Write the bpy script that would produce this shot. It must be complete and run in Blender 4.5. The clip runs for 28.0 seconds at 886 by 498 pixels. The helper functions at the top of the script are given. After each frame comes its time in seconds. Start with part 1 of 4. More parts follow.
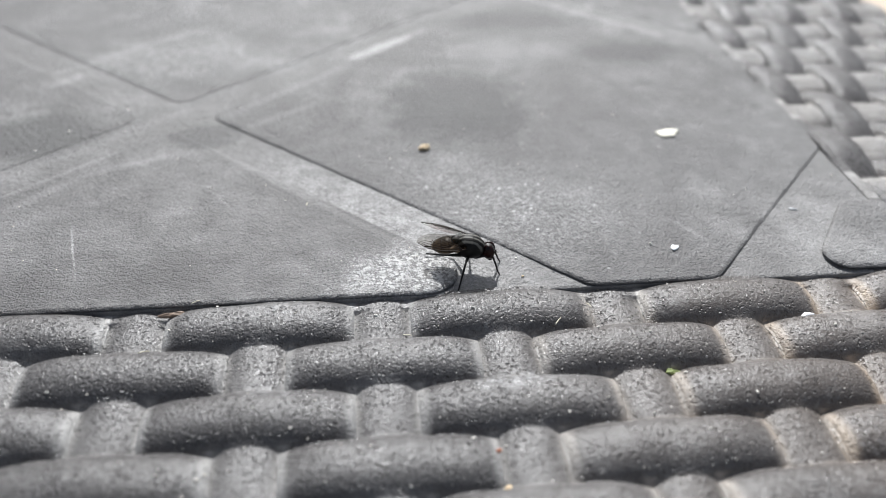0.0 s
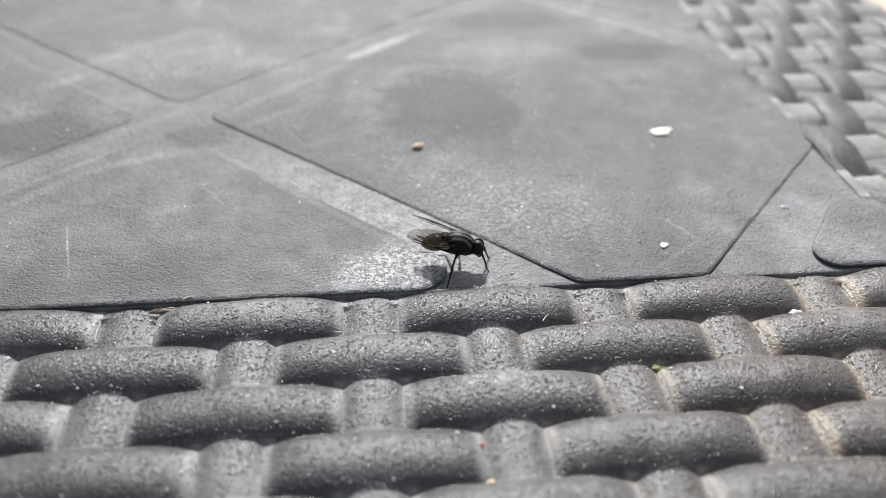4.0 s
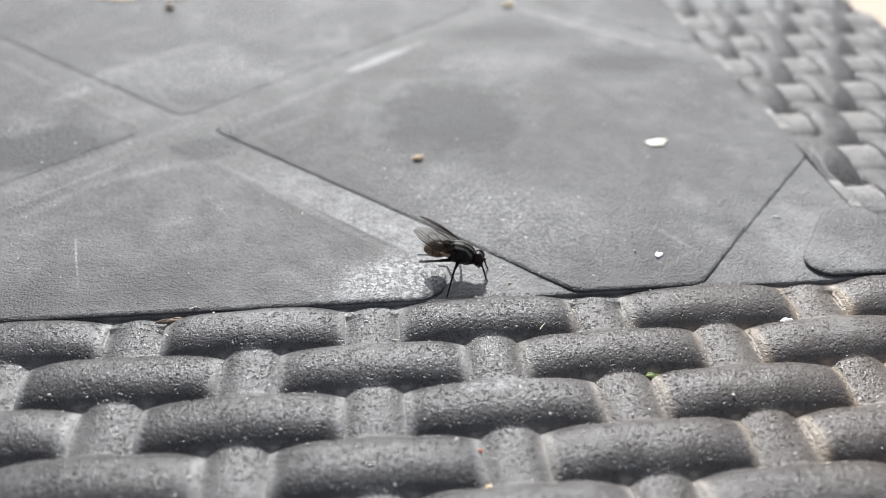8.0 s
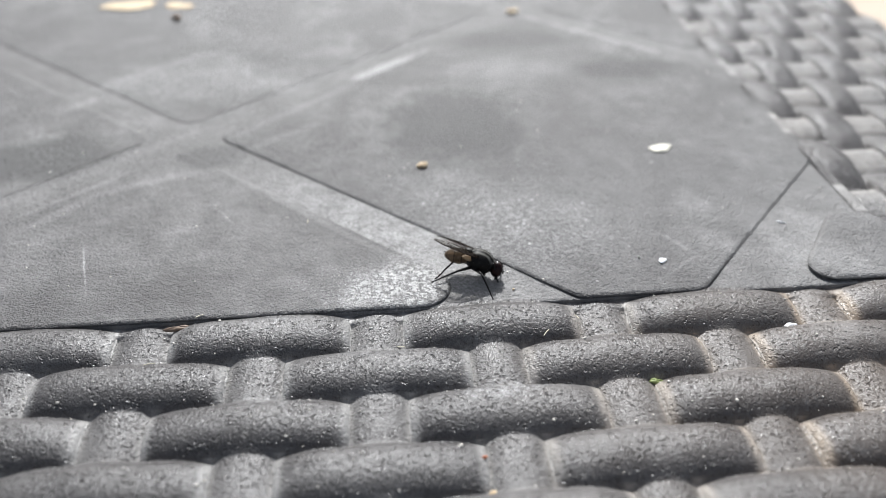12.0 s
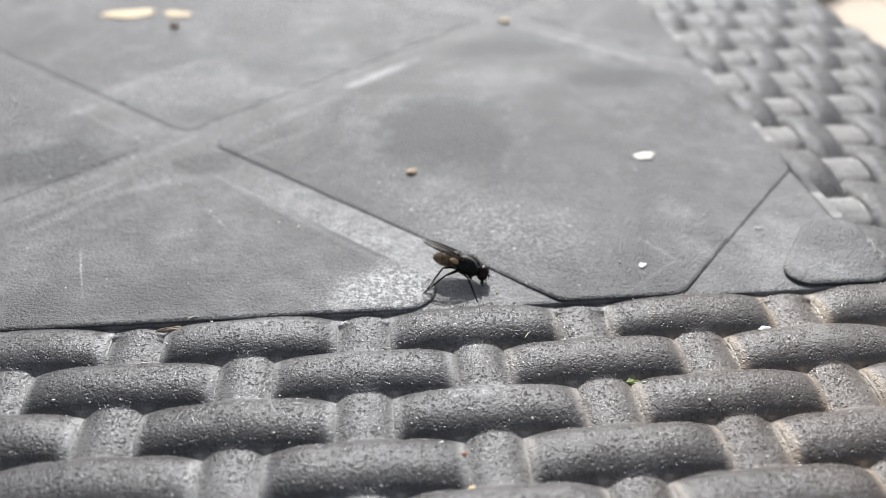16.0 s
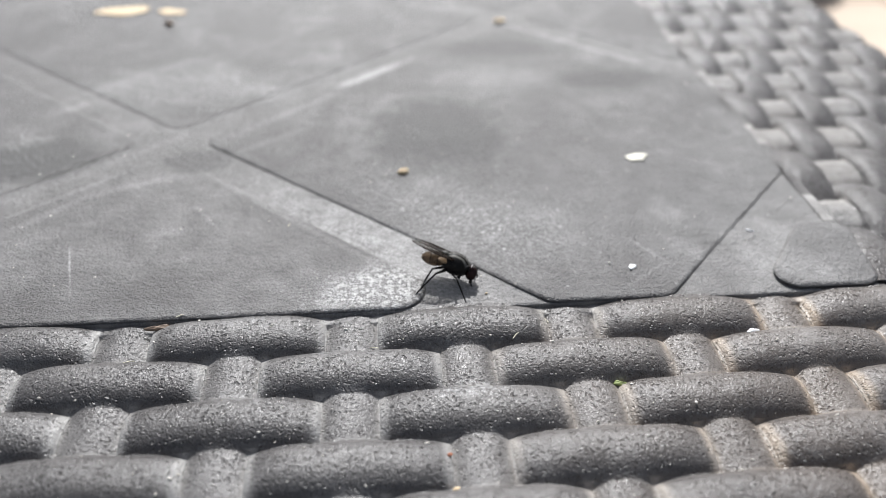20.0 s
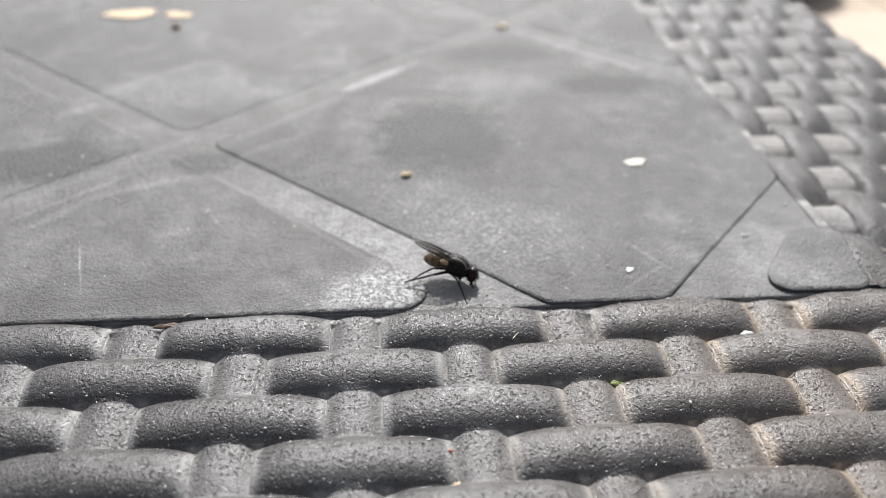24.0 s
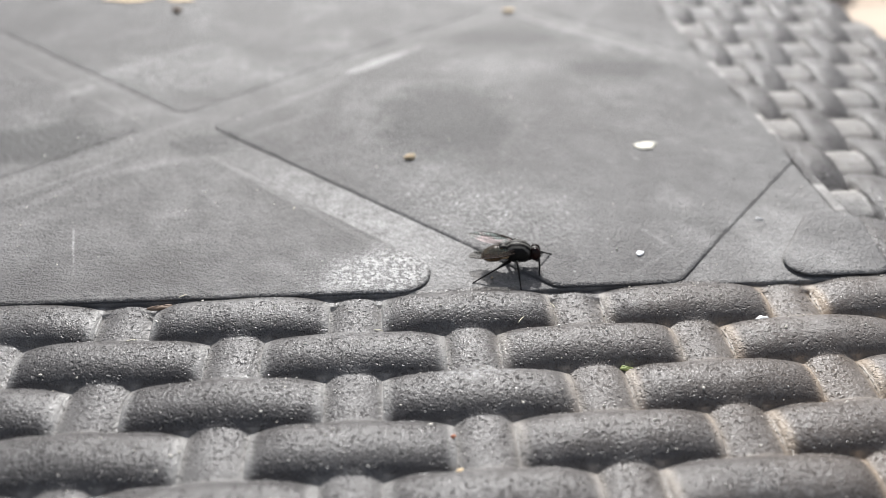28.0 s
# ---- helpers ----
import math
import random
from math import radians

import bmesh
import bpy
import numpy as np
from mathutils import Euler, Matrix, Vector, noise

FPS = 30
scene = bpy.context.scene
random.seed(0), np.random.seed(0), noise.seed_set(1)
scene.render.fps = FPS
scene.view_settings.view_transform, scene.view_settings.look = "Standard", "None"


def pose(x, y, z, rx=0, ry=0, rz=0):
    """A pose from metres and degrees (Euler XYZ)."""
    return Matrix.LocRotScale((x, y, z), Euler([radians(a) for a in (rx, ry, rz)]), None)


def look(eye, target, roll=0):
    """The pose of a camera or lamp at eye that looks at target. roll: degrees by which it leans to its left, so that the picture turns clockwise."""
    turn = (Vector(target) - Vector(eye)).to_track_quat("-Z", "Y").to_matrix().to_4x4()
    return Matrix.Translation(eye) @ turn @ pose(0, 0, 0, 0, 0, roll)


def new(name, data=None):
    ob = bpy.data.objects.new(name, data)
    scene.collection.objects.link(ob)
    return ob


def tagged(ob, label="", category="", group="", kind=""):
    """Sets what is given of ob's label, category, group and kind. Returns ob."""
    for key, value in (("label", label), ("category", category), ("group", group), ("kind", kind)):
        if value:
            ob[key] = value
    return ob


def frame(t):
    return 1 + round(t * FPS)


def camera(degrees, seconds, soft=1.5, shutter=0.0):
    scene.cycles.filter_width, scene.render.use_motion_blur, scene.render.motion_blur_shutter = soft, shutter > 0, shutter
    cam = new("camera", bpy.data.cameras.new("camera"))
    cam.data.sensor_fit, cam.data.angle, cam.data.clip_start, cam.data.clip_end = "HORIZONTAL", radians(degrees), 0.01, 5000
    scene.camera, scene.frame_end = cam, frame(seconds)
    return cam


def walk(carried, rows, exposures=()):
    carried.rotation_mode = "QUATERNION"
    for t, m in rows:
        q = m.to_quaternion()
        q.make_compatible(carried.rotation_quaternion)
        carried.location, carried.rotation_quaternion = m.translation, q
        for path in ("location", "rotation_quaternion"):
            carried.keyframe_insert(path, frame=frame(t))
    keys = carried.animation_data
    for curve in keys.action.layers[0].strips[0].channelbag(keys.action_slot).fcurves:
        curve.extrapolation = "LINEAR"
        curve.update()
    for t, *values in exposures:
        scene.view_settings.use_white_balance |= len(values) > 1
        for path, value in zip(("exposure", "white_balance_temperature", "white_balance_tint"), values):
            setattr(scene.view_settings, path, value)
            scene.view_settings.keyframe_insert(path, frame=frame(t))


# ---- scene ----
cam = camera(59.4, 28.0, soft=0.8)
# seconds, eye in millimetres, yaw, pitch, roll in degrees; the table's smooth top is z = 0
PATH = [
    (0, -13.07, -58.57, 52.04, -6.937, -37.354, 1.553),
    (0.5, -12.4, -59.37, 52.64, -6.629, -37.392, 1.428),
    (1, -12.22, -59.69, 52.69, -6.469, -37.393, 1.281),
    (1.5, -11.94, -60.09, 52.53, -6.385, -37.322, 1.151),
    (2, -11.55, -60.07, 52.63, -6.241, -37.309, 1.039),
    (2.5, -11.9, -59.95, 52.67, -6.325, -37.384, 1.134),
    (3, -11.24, -59.36, 52.03, -6.092, -37.293, 0.977),
    (3.5, -11.09, -59.49, 51.99, -6.082, -37.279, 1.066),
    (5.5, -10.38, -59.57, 52.68, -5.723, -37.015, 0.85),
    (6, -10.2, -59.68, 52.4, -5.586, -36.84, 0.731),
    (6.5, -9.99, -60.16, 52.69, -5.616, -36.852, 0.772),
    (7, -10.35, -60.66, 53.05, -5.774, -36.822, 0.884),
    (7.5, -10.55, -60.85, 54, -5.957, -36.918, 0.947),
    (8, -10.93, -60.87, 53.78, -5.896, -36.863, 0.818),
    (8.5, -10.76, -60.89, 53.61, -5.58, -36.735, 0.443),
    (9, -10.95, -60.94, 53.64, -5.397, -36.728, 0.295),
    (9.5, -11, -60.56, 53.11, -5.177, -36.656, 0.117),
    (10, -11.32, -60.67, 53.47, -5.201, -36.658, 0.107),
    (10.5, -11.19, -60.78, 53.55, -5.088, -36.597, 0.027),
    (11, -10.88, -60.53, 53.71, -5.108, -36.629, 0.039),
    (11.5, -10.91, -60.8, 53.73, -5.174, -36.497, 0.087),
    (12, -10.6, -61.19, 54.22, -5.211, -36.475, 0.089),
    (12.5, -10.62, -61.25, 54.11, -5.176, -36.425, 0.074),
    (14.5, -9.49, -61.88, 54.28, -5.045, -36.385, 0.081),
    (15, -9.16, -62.85, 54.48, -5.082, -36.138, 0.157),
    (15.5, -8.71, -63.4, 55.77, -5.083, -36.148, 0.214),
    (16, -9.12, -63.54, 55.75, -5.15, -36.098, 0.263),
    (16.5, -8.82, -63.39, 55.68, -5.197, -36.15, 0.409),
    (17, -8.64, -63.39, 55.45, -5.103, -36.073, 0.341),
    (17.5, -8.34, -63.33, 55.58, -5.105, -36.083, 0.395),
    (18, -7.95, -63.7, 55.98, -5.185, -36.095, 0.479),
    (18.5, -7.34, -63.87, 56.01, -5.223, -36, 0.594),
    (19, -8.03, -63.28, 55.66, -5.359, -36.144, 0.754),
    (19.5, -8.01, -63.39, 55.42, -5.234, -36.141, 0.696),
    (20, -8.01, -63.47, 55.73, -5.253, -36.134, 0.705),
    (20.5, -8.11, -63.66, 55.79, -5.248, -36.067, 0.65),
    (21, -7.94, -63.76, 55.94, -5.234, -36.044, 0.617),
    (21.5, -8.16, -63.89, 56.36, -5.323, -36.122, 0.769),
    (23.5, -8.18, -65.19, 57.17, -5.322, -35.956, 1.19),
    (24, -8.41, -65.13, 57.03, -5.258, -36.014, 1.15),
    (24.5, -8.63, -65.15, 56.57, -5.038, -36.193, 1.062),
    (25, -8.17, -64.54, 55.59, -4.899, -36.282, 0.98),
    (25.5, -8.03, -62.81, 53.49, -4.832, -36.418, 0.938),
    (26, -8.28, -62.83, 53.25, -4.767, -36.453, 0.92),
    (26.5, -7.76, -62.7, 53.35, -4.633, -36.517, 0.864),
    (27, -7.96, -64.27, 53.6, -4.587, -36.347, 0.92),
    (27.5, -7.97, -63.73, 53.64, -4.459, -36.256, 0.879),
    (28, -7.99, -63.88, 53.82, -4.704, -36.197, 1.051),
]
walk(cam, [(t, pose(x * 1e-3, y * 1e-3, z * 1e-3, 90 + p, 0, yaw) @ pose(0, 0, 0, 0, 0, roll)) for t, x, y, z, yaw, p, roll in PATH], [(0.0, 0.42, 6180, 9), (12.5, 0.42, 6180, 9), (21.0, 0.42, 6260, 10), (25.0, 0.44, 6340, 10), (28.0, 0.44, 6340, 10)])
cam.data.dof.use_dof = True
cam.data.dof.focus_distance = 0.0805
cam.data.dof.aperture_fstop = 18.5

# ---- light ----
SUN_UP, SUN_TURN = 46.0, 3.0     # degrees above the horizon, degrees clockwise from +y
world = bpy.data.worlds.new("sky")
scene.world = world
world.use_nodes = True
wn = world.node_tree
sky = wn.nodes.new("ShaderNodeTexSky")
sky.sky_type = "NISHITA"
sky.sun_disc = False
sky.dust_density, sky.ozone_density = 4.0, 0.6
sky.sun_elevation, sky.sun_rotation = radians(SUN_UP), radians(SUN_TURN)
haze = wn.nodes.new("ShaderNodeHueSaturation")      # a pale, hazy sky
haze.inputs["Saturation"].default_value = 0.5
wn.links.new(sky.outputs[0], haze.inputs["Color"])
wn.links.new(haze.outputs[0], wn.nodes["Background"].inputs[0])
wn.nodes["Background"].inputs[1].default_value = 0.085
sun = new("sun", bpy.data.lights.new("sun", "SUN"))
sun.data.energy, sun.data.angle, sun.data.color = 4.4, radians(0.53), (1.0, 0.98, 0.95)
sd = Vector((math.sin(radians(SUN_TURN)) * math.cos(radians(SUN_UP)), math.cos(radians(SUN_TURN)) * math.cos(radians(SUN_UP)), math.sin(radians(SUN_UP))))
sun.matrix_world = look(sd * 3, (0, 0, 0))

MM = 0.001


# ---- materials ----
class Nodes:
    """A small builder for node materials."""

    def __init__(self, name):
        self.mat = bpy.data.materials.new(name)
        self.mat.use_nodes = True
        self.t = self.mat.node_tree
        self.bsdf = self.t.nodes["Principled BSDF"]
        self.out = self.t.nodes["Material Output"]

    def node(self, kind, **props):
        n = self.t.nodes.new(kind)
        for k, v in props.items():
            setattr(n, k, v)
        return n

    def link(self, a, b):
        self.t.links.new(a, b)

    def set(self, socket, v):
        if hasattr(v, "is_linked"):
            self.link(v, socket)
        else:
            socket.default_value = v

    def place(self):
        return self.node("ShaderNodeNewGeometry").outputs["Position"]

    def local(self):
        return self.node("ShaderNodeTexCoord").outputs["Object"]

    def noise(self, vec, scale, detail=3.0, rough=0.55, distort=0.0):
        n = self.node("ShaderNodeTexNoise")
        self.link(vec, n.inputs["Vector"])
        n.inputs["Scale"].default_value, n.inputs["Detail"].default_value = scale, detail
        n.inputs["Roughness"].default_value, n.inputs["Distortion"].default_value = rough, distort
        return n.outputs["Fac"]

    def voronoi(self, vec, scale, feature="F1"):
        n = self.node("ShaderNodeTexVoronoi", feature=feature)
        self.link(vec, n.inputs["Vector"])
        n.inputs["Scale"].default_value = scale
        return n.outputs["Distance"]

    def ramp(self, v, a, b, lo=0.0, hi=1.0):
        n = self.node("ShaderNodeMapRange", clamp=True)
        self.set(n.inputs[0], v)
        for k, x in zip((1, 2, 3, 4), (a, b, lo, hi)):
            self.set(n.inputs[k], x)
        return n.outputs[0]

    def math(self, op, a, b=0.0):
        n = self.node("ShaderNodeMath", operation=op)
        self.set(n.inputs[0], a), self.set(n.inputs[1], b)
        return n.outputs[0]

    def mix(self, f, a, b):
        n = self.node("ShaderNodeMix", data_type="RGBA")
        self.set(n.inputs[0], f), self.set(n.inputs[6], a), self.set(n.inputs[7], b)
        return n.outputs[2]

    def bump(self, h, strength, distance, normal=None):
        n = self.node("ShaderNodeBump")
        self.link(h, n.inputs["Height"])
        n.inputs["Strength"].default_value, n.inputs["Distance"].default_value = strength, distance
        if normal:
            self.link(normal, n.inputs["Normal"])
        return n.outputs[0]

    def done(self, color=None, rough=None, normal=None, **more):
        if color is not None:
            self.set(self.bsdf.inputs["Base Color"], color)
        if rough is not None:
            self.set(self.bsdf.inputs["Roughness"], rough)
        if normal is not None:
            self.link(normal, self.bsdf.inputs["Normal"])
        for k, v in more.items():
            self.set(self.bsdf.inputs[k.replace("_", " ")], v)
        return self.mat


def rgb(r, g, b):
    return (r, g, b, 1.0)


def spot(n, pos, x, y, rx, ry, edge=0.35, turn=0.0):
    """A soft-edged stain: 1 inside an ellipse on the table top (millimetres) whose edge is ragged."""
    m = n.node("ShaderNodeMapping")
    n.link(pos, m.inputs["Vector"])
    m.vector_type = "TEXTURE"
    m.inputs["Location"].default_value = (x * MM, y * MM, 0)
    m.inputs["Rotation"].default_value = (0, 0, radians(turn))
    m.inputs["Scale"].default_value = (rx * MM, ry * MM, 1)
    s = n.node("ShaderNodeVectorMath", operation="LENGTH")
    n.link(m.outputs[0], s.inputs[0])
    d = n.math("ADD", s.outputs["Value"], n.math("MULTIPLY", n.math("SUBTRACT", n.noise(pos, 190, 5, 0.7), 0.5), 1.7))
    return n.ramp(d, 1.0 + edge, 1.0 - edge)


def streak(n, pos, x0, y0, x1, y1, half):
    """A thin ragged scratch, dust line or pale edge line between two places on the table top (millimetres)."""
    return spot(n, pos, (x0 + x1) / 2, (y0 + y1) / 2, math.hypot(x1 - x0, y1 - y0) / 2, half, 0.6, math.degrees(math.atan2(y1 - y0, x1 - x0)))


def strongest(n, *pairs):
    """The strongest of several masks, each weighted."""
    out = 0.0
    for weight, mask in pairs:
        out = n.math("MAXIMUM", out, n.math("MULTIPLY", mask, weight))
    return out


def plastic(name, base, rough, grain, pits, stains=False, crevice=False, groove=False):
    """Grey moulded resin with a fine pebbled grain, pits, dust, scuffs and painted glints."""
    n = Nodes(name)
    p = n.place()
    g1 = n.noise(p, 5200, 2, 0.6)
    g2 = n.noise(p, 2700, 3, 0.65)
    jig = n.node("ShaderNodeTexNoise")
    n.link(p, jig.inputs["Vector"])
    jig.inputs["Scale"].default_value = 2400
    add = n.node("ShaderNodeVectorMath", operation="MULTIPLY_ADD")
    n.link(jig.outputs["Color"], add.inputs[0])
    add.inputs[1].default_value = (0.0007, 0.0007, 0.0007)
    n.link(p, add.inputs[2])
    pit = n.ramp(n.voronoi(add.outputs[0], 2100), 0.06, 0.36)
    pitmask = n.ramp(n.noise(p, 420, 2), 0.34, 0.52)
    pit = n.math("MAXIMUM", pit, n.math("SUBTRACT", 1.0, pitmask))
    big = n.noise(p, 42, 5, 0.62, 1.2)
    mid = n.noise(p, 240, 4, 0.65)
    dusty = n.math("MULTIPLY", n.ramp(big, 0.38, 0.68), n.ramp(mid, 0.3, 0.75))
    fine = n.ramp(n.noise(p, 3600, 3, 0.75), 0.50, 0.60)
    dusty = n.math("MULTIPLY", dusty, n.math("ADD", 0.45, n.math("MULTIPLY", fine, 0.55)))
    specks = n.ramp(n.voronoi(p, 620), 0.10, 0.05)
    specks = n.math("MULTIPLY", specks, n.ramp(n.noise(p, 130, 2), 0.52, 0.66))
    col = n.mix(n.ramp(mid, 0.25, 0.8), rgb(*[c * 0.86 for c in base]), rgb(*[c * 1.14 for c in base]))
    col = n.mix(n.math("MULTIPLY", n.ramp(g2, 0.3, 0.7), 0.25), col, rgb(*[c * 0.7 for c in base]))
    # the shade inside the pits is put into the colour as well
    col = n.mix(n.math("MULTIPLY", n.math("SUBTRACT", 1.0, pit), 0.12 * pits), col, rgb(*[c * 0.45 for c in base]))
    amount = n.math("MULTIPLY", dusty, 0.35 if crevice else 0.8)
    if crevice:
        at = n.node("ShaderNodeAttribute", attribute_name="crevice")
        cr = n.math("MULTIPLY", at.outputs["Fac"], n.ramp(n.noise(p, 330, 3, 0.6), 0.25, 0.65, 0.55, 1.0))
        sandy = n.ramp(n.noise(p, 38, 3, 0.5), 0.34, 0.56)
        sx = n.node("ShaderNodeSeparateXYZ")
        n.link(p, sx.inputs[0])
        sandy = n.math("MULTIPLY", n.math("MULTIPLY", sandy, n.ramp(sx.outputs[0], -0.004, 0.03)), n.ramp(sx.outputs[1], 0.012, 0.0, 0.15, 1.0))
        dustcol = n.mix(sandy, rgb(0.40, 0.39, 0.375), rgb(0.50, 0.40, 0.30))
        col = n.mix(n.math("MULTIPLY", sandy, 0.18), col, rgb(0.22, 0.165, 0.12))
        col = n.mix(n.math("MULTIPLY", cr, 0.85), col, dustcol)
        # worn white speckle that also paints the strands' sun glints into the colour
        worn_glint = n.math("MULTIPLY", n.ramp(n.noise(p, 1900, 4, 0.8), 0.53, 0.61), n.ramp(n.noise(p, 95, 3, 0.6), 0.40, 0.62, 0.03, 0.28))
        col = n.mix(worn_glint, col, rgb(0.36, 0.355, 0.35))
        # one white smear; the weaker spots paint highlights on strand tops
        smear_glint = n.math("MAXIMUM", spot(n, p, 0.3, -10.6, 3.4, 1.3, 0.5, 4), n.math("MAXIMUM", n.math("MULTIPLY", spot(n, p, -22.5, -10.2, 2.6, 1.0, 0.6, -12), 0.6), n.math("MAXIMUM", n.math("MULTIPLY", spot(n, p, -23, 0.8, 3.2, 1.2, 0.6), 0.45), n.math("MULTIPLY", spot(n, p, -12, -4.6, 3.0, 1.0, 0.6), 0.45))))
        col = n.mix(n.math("MULTIPLY", smear_glint, n.ramp(n.noise(p, 1500, 4, 0.8), 0.46, 0.58, 0.0, 0.8)), col, rgb(0.42, 0.42, 0.42))
    if stains:
        dark = n.math("MAXIMUM", spot(n, p, 0.5, 43.5, 10, 11, 0.22), n.math("MAXIMUM", spot(n, p, -57, 38.5, 9, 5.5, 0.25), n.math("MAXIMUM", spot(n, p, -34, 36.8, 4.6, 3.6, 0.15), n.math("MAXIMUM", spot(n, p, 32, 61, 9, 4), spot(n, p, 15, 76, 14, 4)))))
        amount = n.math("MULTIPLY", amount, n.math("SUBTRACT", 1.0, n.math("MULTIPLY", dark, 0.9)))
        # pale patches; the first two also paint glints beside the fly
        pale = n.math("MAXIMUM", spot(n, p, -10, 6, 7.5, 4.5), n.math("MAXIMUM", n.math("MULTIPLY", spot(n, p, 8, 18, 14, 8, 0.7), 0.45), n.math("MAXIMUM", spot(n, p, 12, 62, 9, 5), n.math("MAXIMUM", spot(n, p, -40, 62, 16, 7), n.math("MAXIMUM", spot(n, p, -15, 20, 0.5, 0.4, 0.3, -42), n.math("MAXIMUM", spot(n, p, -8.5, 67, 8, 1.0, 0.3, 42), n.math("MAXIMUM", n.math("MULTIPLY", spot(n, p, -46, 37.5, 14, 1.0, 0.4, 41), 0.5), n.math("MAXIMUM", spot(n, p, -44.9, 12.0, 0.14, 4.9, 0.5, 17), n.math("MAXIMUM", spot(n, p, -31, 22, 0.2, 3, 0.6, 35), spot(n, p, 28, 79, 16, 1.0, 0.4, -44))))))))))
        amount = n.math("ADD", amount, n.math("MULTIPLY", n.math("MULTIPLY", spot(n, p, 44, 18, 20, 16, 0.9), n.ramp(mid, 0.2, 0.7, 0.4, 1.0)), 0.22))
        amount = n.math("ADD", amount, n.math("MULTIPLY", n.math("MULTIPLY", pale, n.math("ADD", 0.12, fine)), 0.5))
        # panel speckle paints glints into the colour; groove and tab ring are dust
        if groove:
            glint_dust = n.math("MAXIMUM", n.math("MULTIPLY", spot(n, p, -10, 14, 19, 7, 0.7, -42), 0.55), n.math("MULTIPLY", spot(n, p, 44.3, 8.4, 8.6, 7.6, 0.2), 0.26))
        else:
            glint_dust = n.math("MAXIMUM", spot(n, p, -8.8, 5.5, 6.0, 4.2), n.math("MULTIPLY", spot(n, p, 3.5, 17, 11, 6.5, 0.8, -36), 0.42))
        glint_dust = n.math("MULTIPLY", glint_dust, n.ramp(n.noise(p, 2600 if groove else 1500, 4, 0.8), 0.40 if groove else 0.485, 0.62 if groove else 0.535, 0.2 if groove else 0.0, 0.9 if groove else 0.78))
        if not groove:
            dots = n.math("MULTIPLY", n.ramp(n.voronoi(p, 780), 0.22, 0.10), n.ramp(n.noise(p, 260, 3, 0.6), 0.46, 0.6))
            glint_dust = n.math("MAXIMUM", glint_dust, n.math("MULTIPLY", spot(n, p, 3.5, 17.5, 13, 9, 0.8, -36), n.math("MULTIPLY", dots, 1.2)))
        glint_dust = n.math("MULTIPLY", glint_dust, n.ramp(n.noise(p, 420, 3, 0.65), 0.32, 0.56, 0.35, 1.0))
        col = n.mix(n.math("MULTIPLY", dark, 0.85), col, rgb(base[0] * 0.55, base[1] * 0.56, base[2] * 0.56))
    col = n.mix(amount, col, rgb(0.46, 0.455, 0.445))
    if stains:
        col = n.mix(glint_dust, col, rgb(0.62, 0.615, 0.605))
        # a scuff, scratches, and pale lines along panel edges that face away
        pale_lines = n.math("MAXIMUM", n.math("MULTIPLY", spot(n, p, -9, 65.6, 8.5, 1.3, 0.35, 43), 0.7), n.math("MAXIMUM", n.math("MULTIPLY", spot(n, p, 29, 78, 17, 0.9, 0.4, -44), 0.35), n.math("MAXIMUM", n.math("MULTIPLY", spot(n, p, -50, 28.5, 11, 0.6, 0.4, 41), 0.2), n.math("MULTIPLY", spot(n, p, -44.9, 12.0, 0.10, 3.9, 0.5, 17), 0.5))))
        col = n.mix(strongest(n, (0.19, streak(n, p, -30.2, 30.4, -12.5, 13.3, 0.5)), (0.18, streak(n, p, -35.8, 32.2, -46.9, 28.1, 0.8)), (0.14, streak(n, p, -46.9, 28.1, -55.7, 18.7, 0.7)), (0.18, streak(n, p, 22.6, 12.4, 25.5, 8.1, 0.22)), (0.14, streak(n, p, 25.5, 8.1, 18.4, 3.1, 0.22)), (0.15, streak(n, p, -30.5, 43.4, -14.9, 58.1, 0.9)), (0.14, streak(n, p, -55.4, 61.9, -37.2, 76.5, 1.2)), (0.17, streak(n, p, -59.7, 52.3, -54.5, 58.5, 1.0)), (0.15, streak(n, p, -28.2, 38.8, -18.9, 45.7, 0.7))), col, rgb(0.46, 0.455, 0.445))
        col = n.mix(n.math("MULTIPLY", pale_lines, n.ramp(mid, 0.25, 0.65, 0.25, 0.75)), col, rgb(0.55, 0.545, 0.535))
    col = n.mix(n.math("MULTIPLY", specks, 0.5 if crevice else 0.8), col, rgb(0.55, 0.54, 0.52))
    r = n.math("ADD", n.ramp(mid, 0.2, 0.8, rough - 0.06, rough + 0.07), n.math("MULTIPLY", amount, 0.3))
    if crevice:
        r = n.math("ADD", r, n.ramp(n.noise(p, 2600, 2, 0.6), 0.42, 0.6, -0.10, 0.06))
    b1 = n.bump(n.math("ADD", n.math("MULTIPLY", g1, 0.6), n.math("MULTIPLY", g2, 1.2)), 1.0, 0.00011 * grain)
    b2 = n.bump(pit, pits, 0.00018, b1)
    b3 = n.bump(n.noise(p, 190, 2), 0.25, 0.0004, b2)
    if stains:
        b3 = n.bump(n.noise(p, 1050, 2, 0.5), 0.7, 0.00024, b3)
    return n.done(col, r, b3, Specular_IOR_Level=0.5)


GREY = (0.068, 0.0635, 0.062)
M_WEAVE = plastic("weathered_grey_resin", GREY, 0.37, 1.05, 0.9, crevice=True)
M_SLAB = plastic("dusty_grey_resin", (0.090, 0.086, 0.0845), 0.52, 1.9, 0.5, stains=True)
M_BAND = plastic("dusty_resin_groove", (0.105, 0.1005, 0.098), 0.53, 1.7, 0.25, stains=True, groove=True)


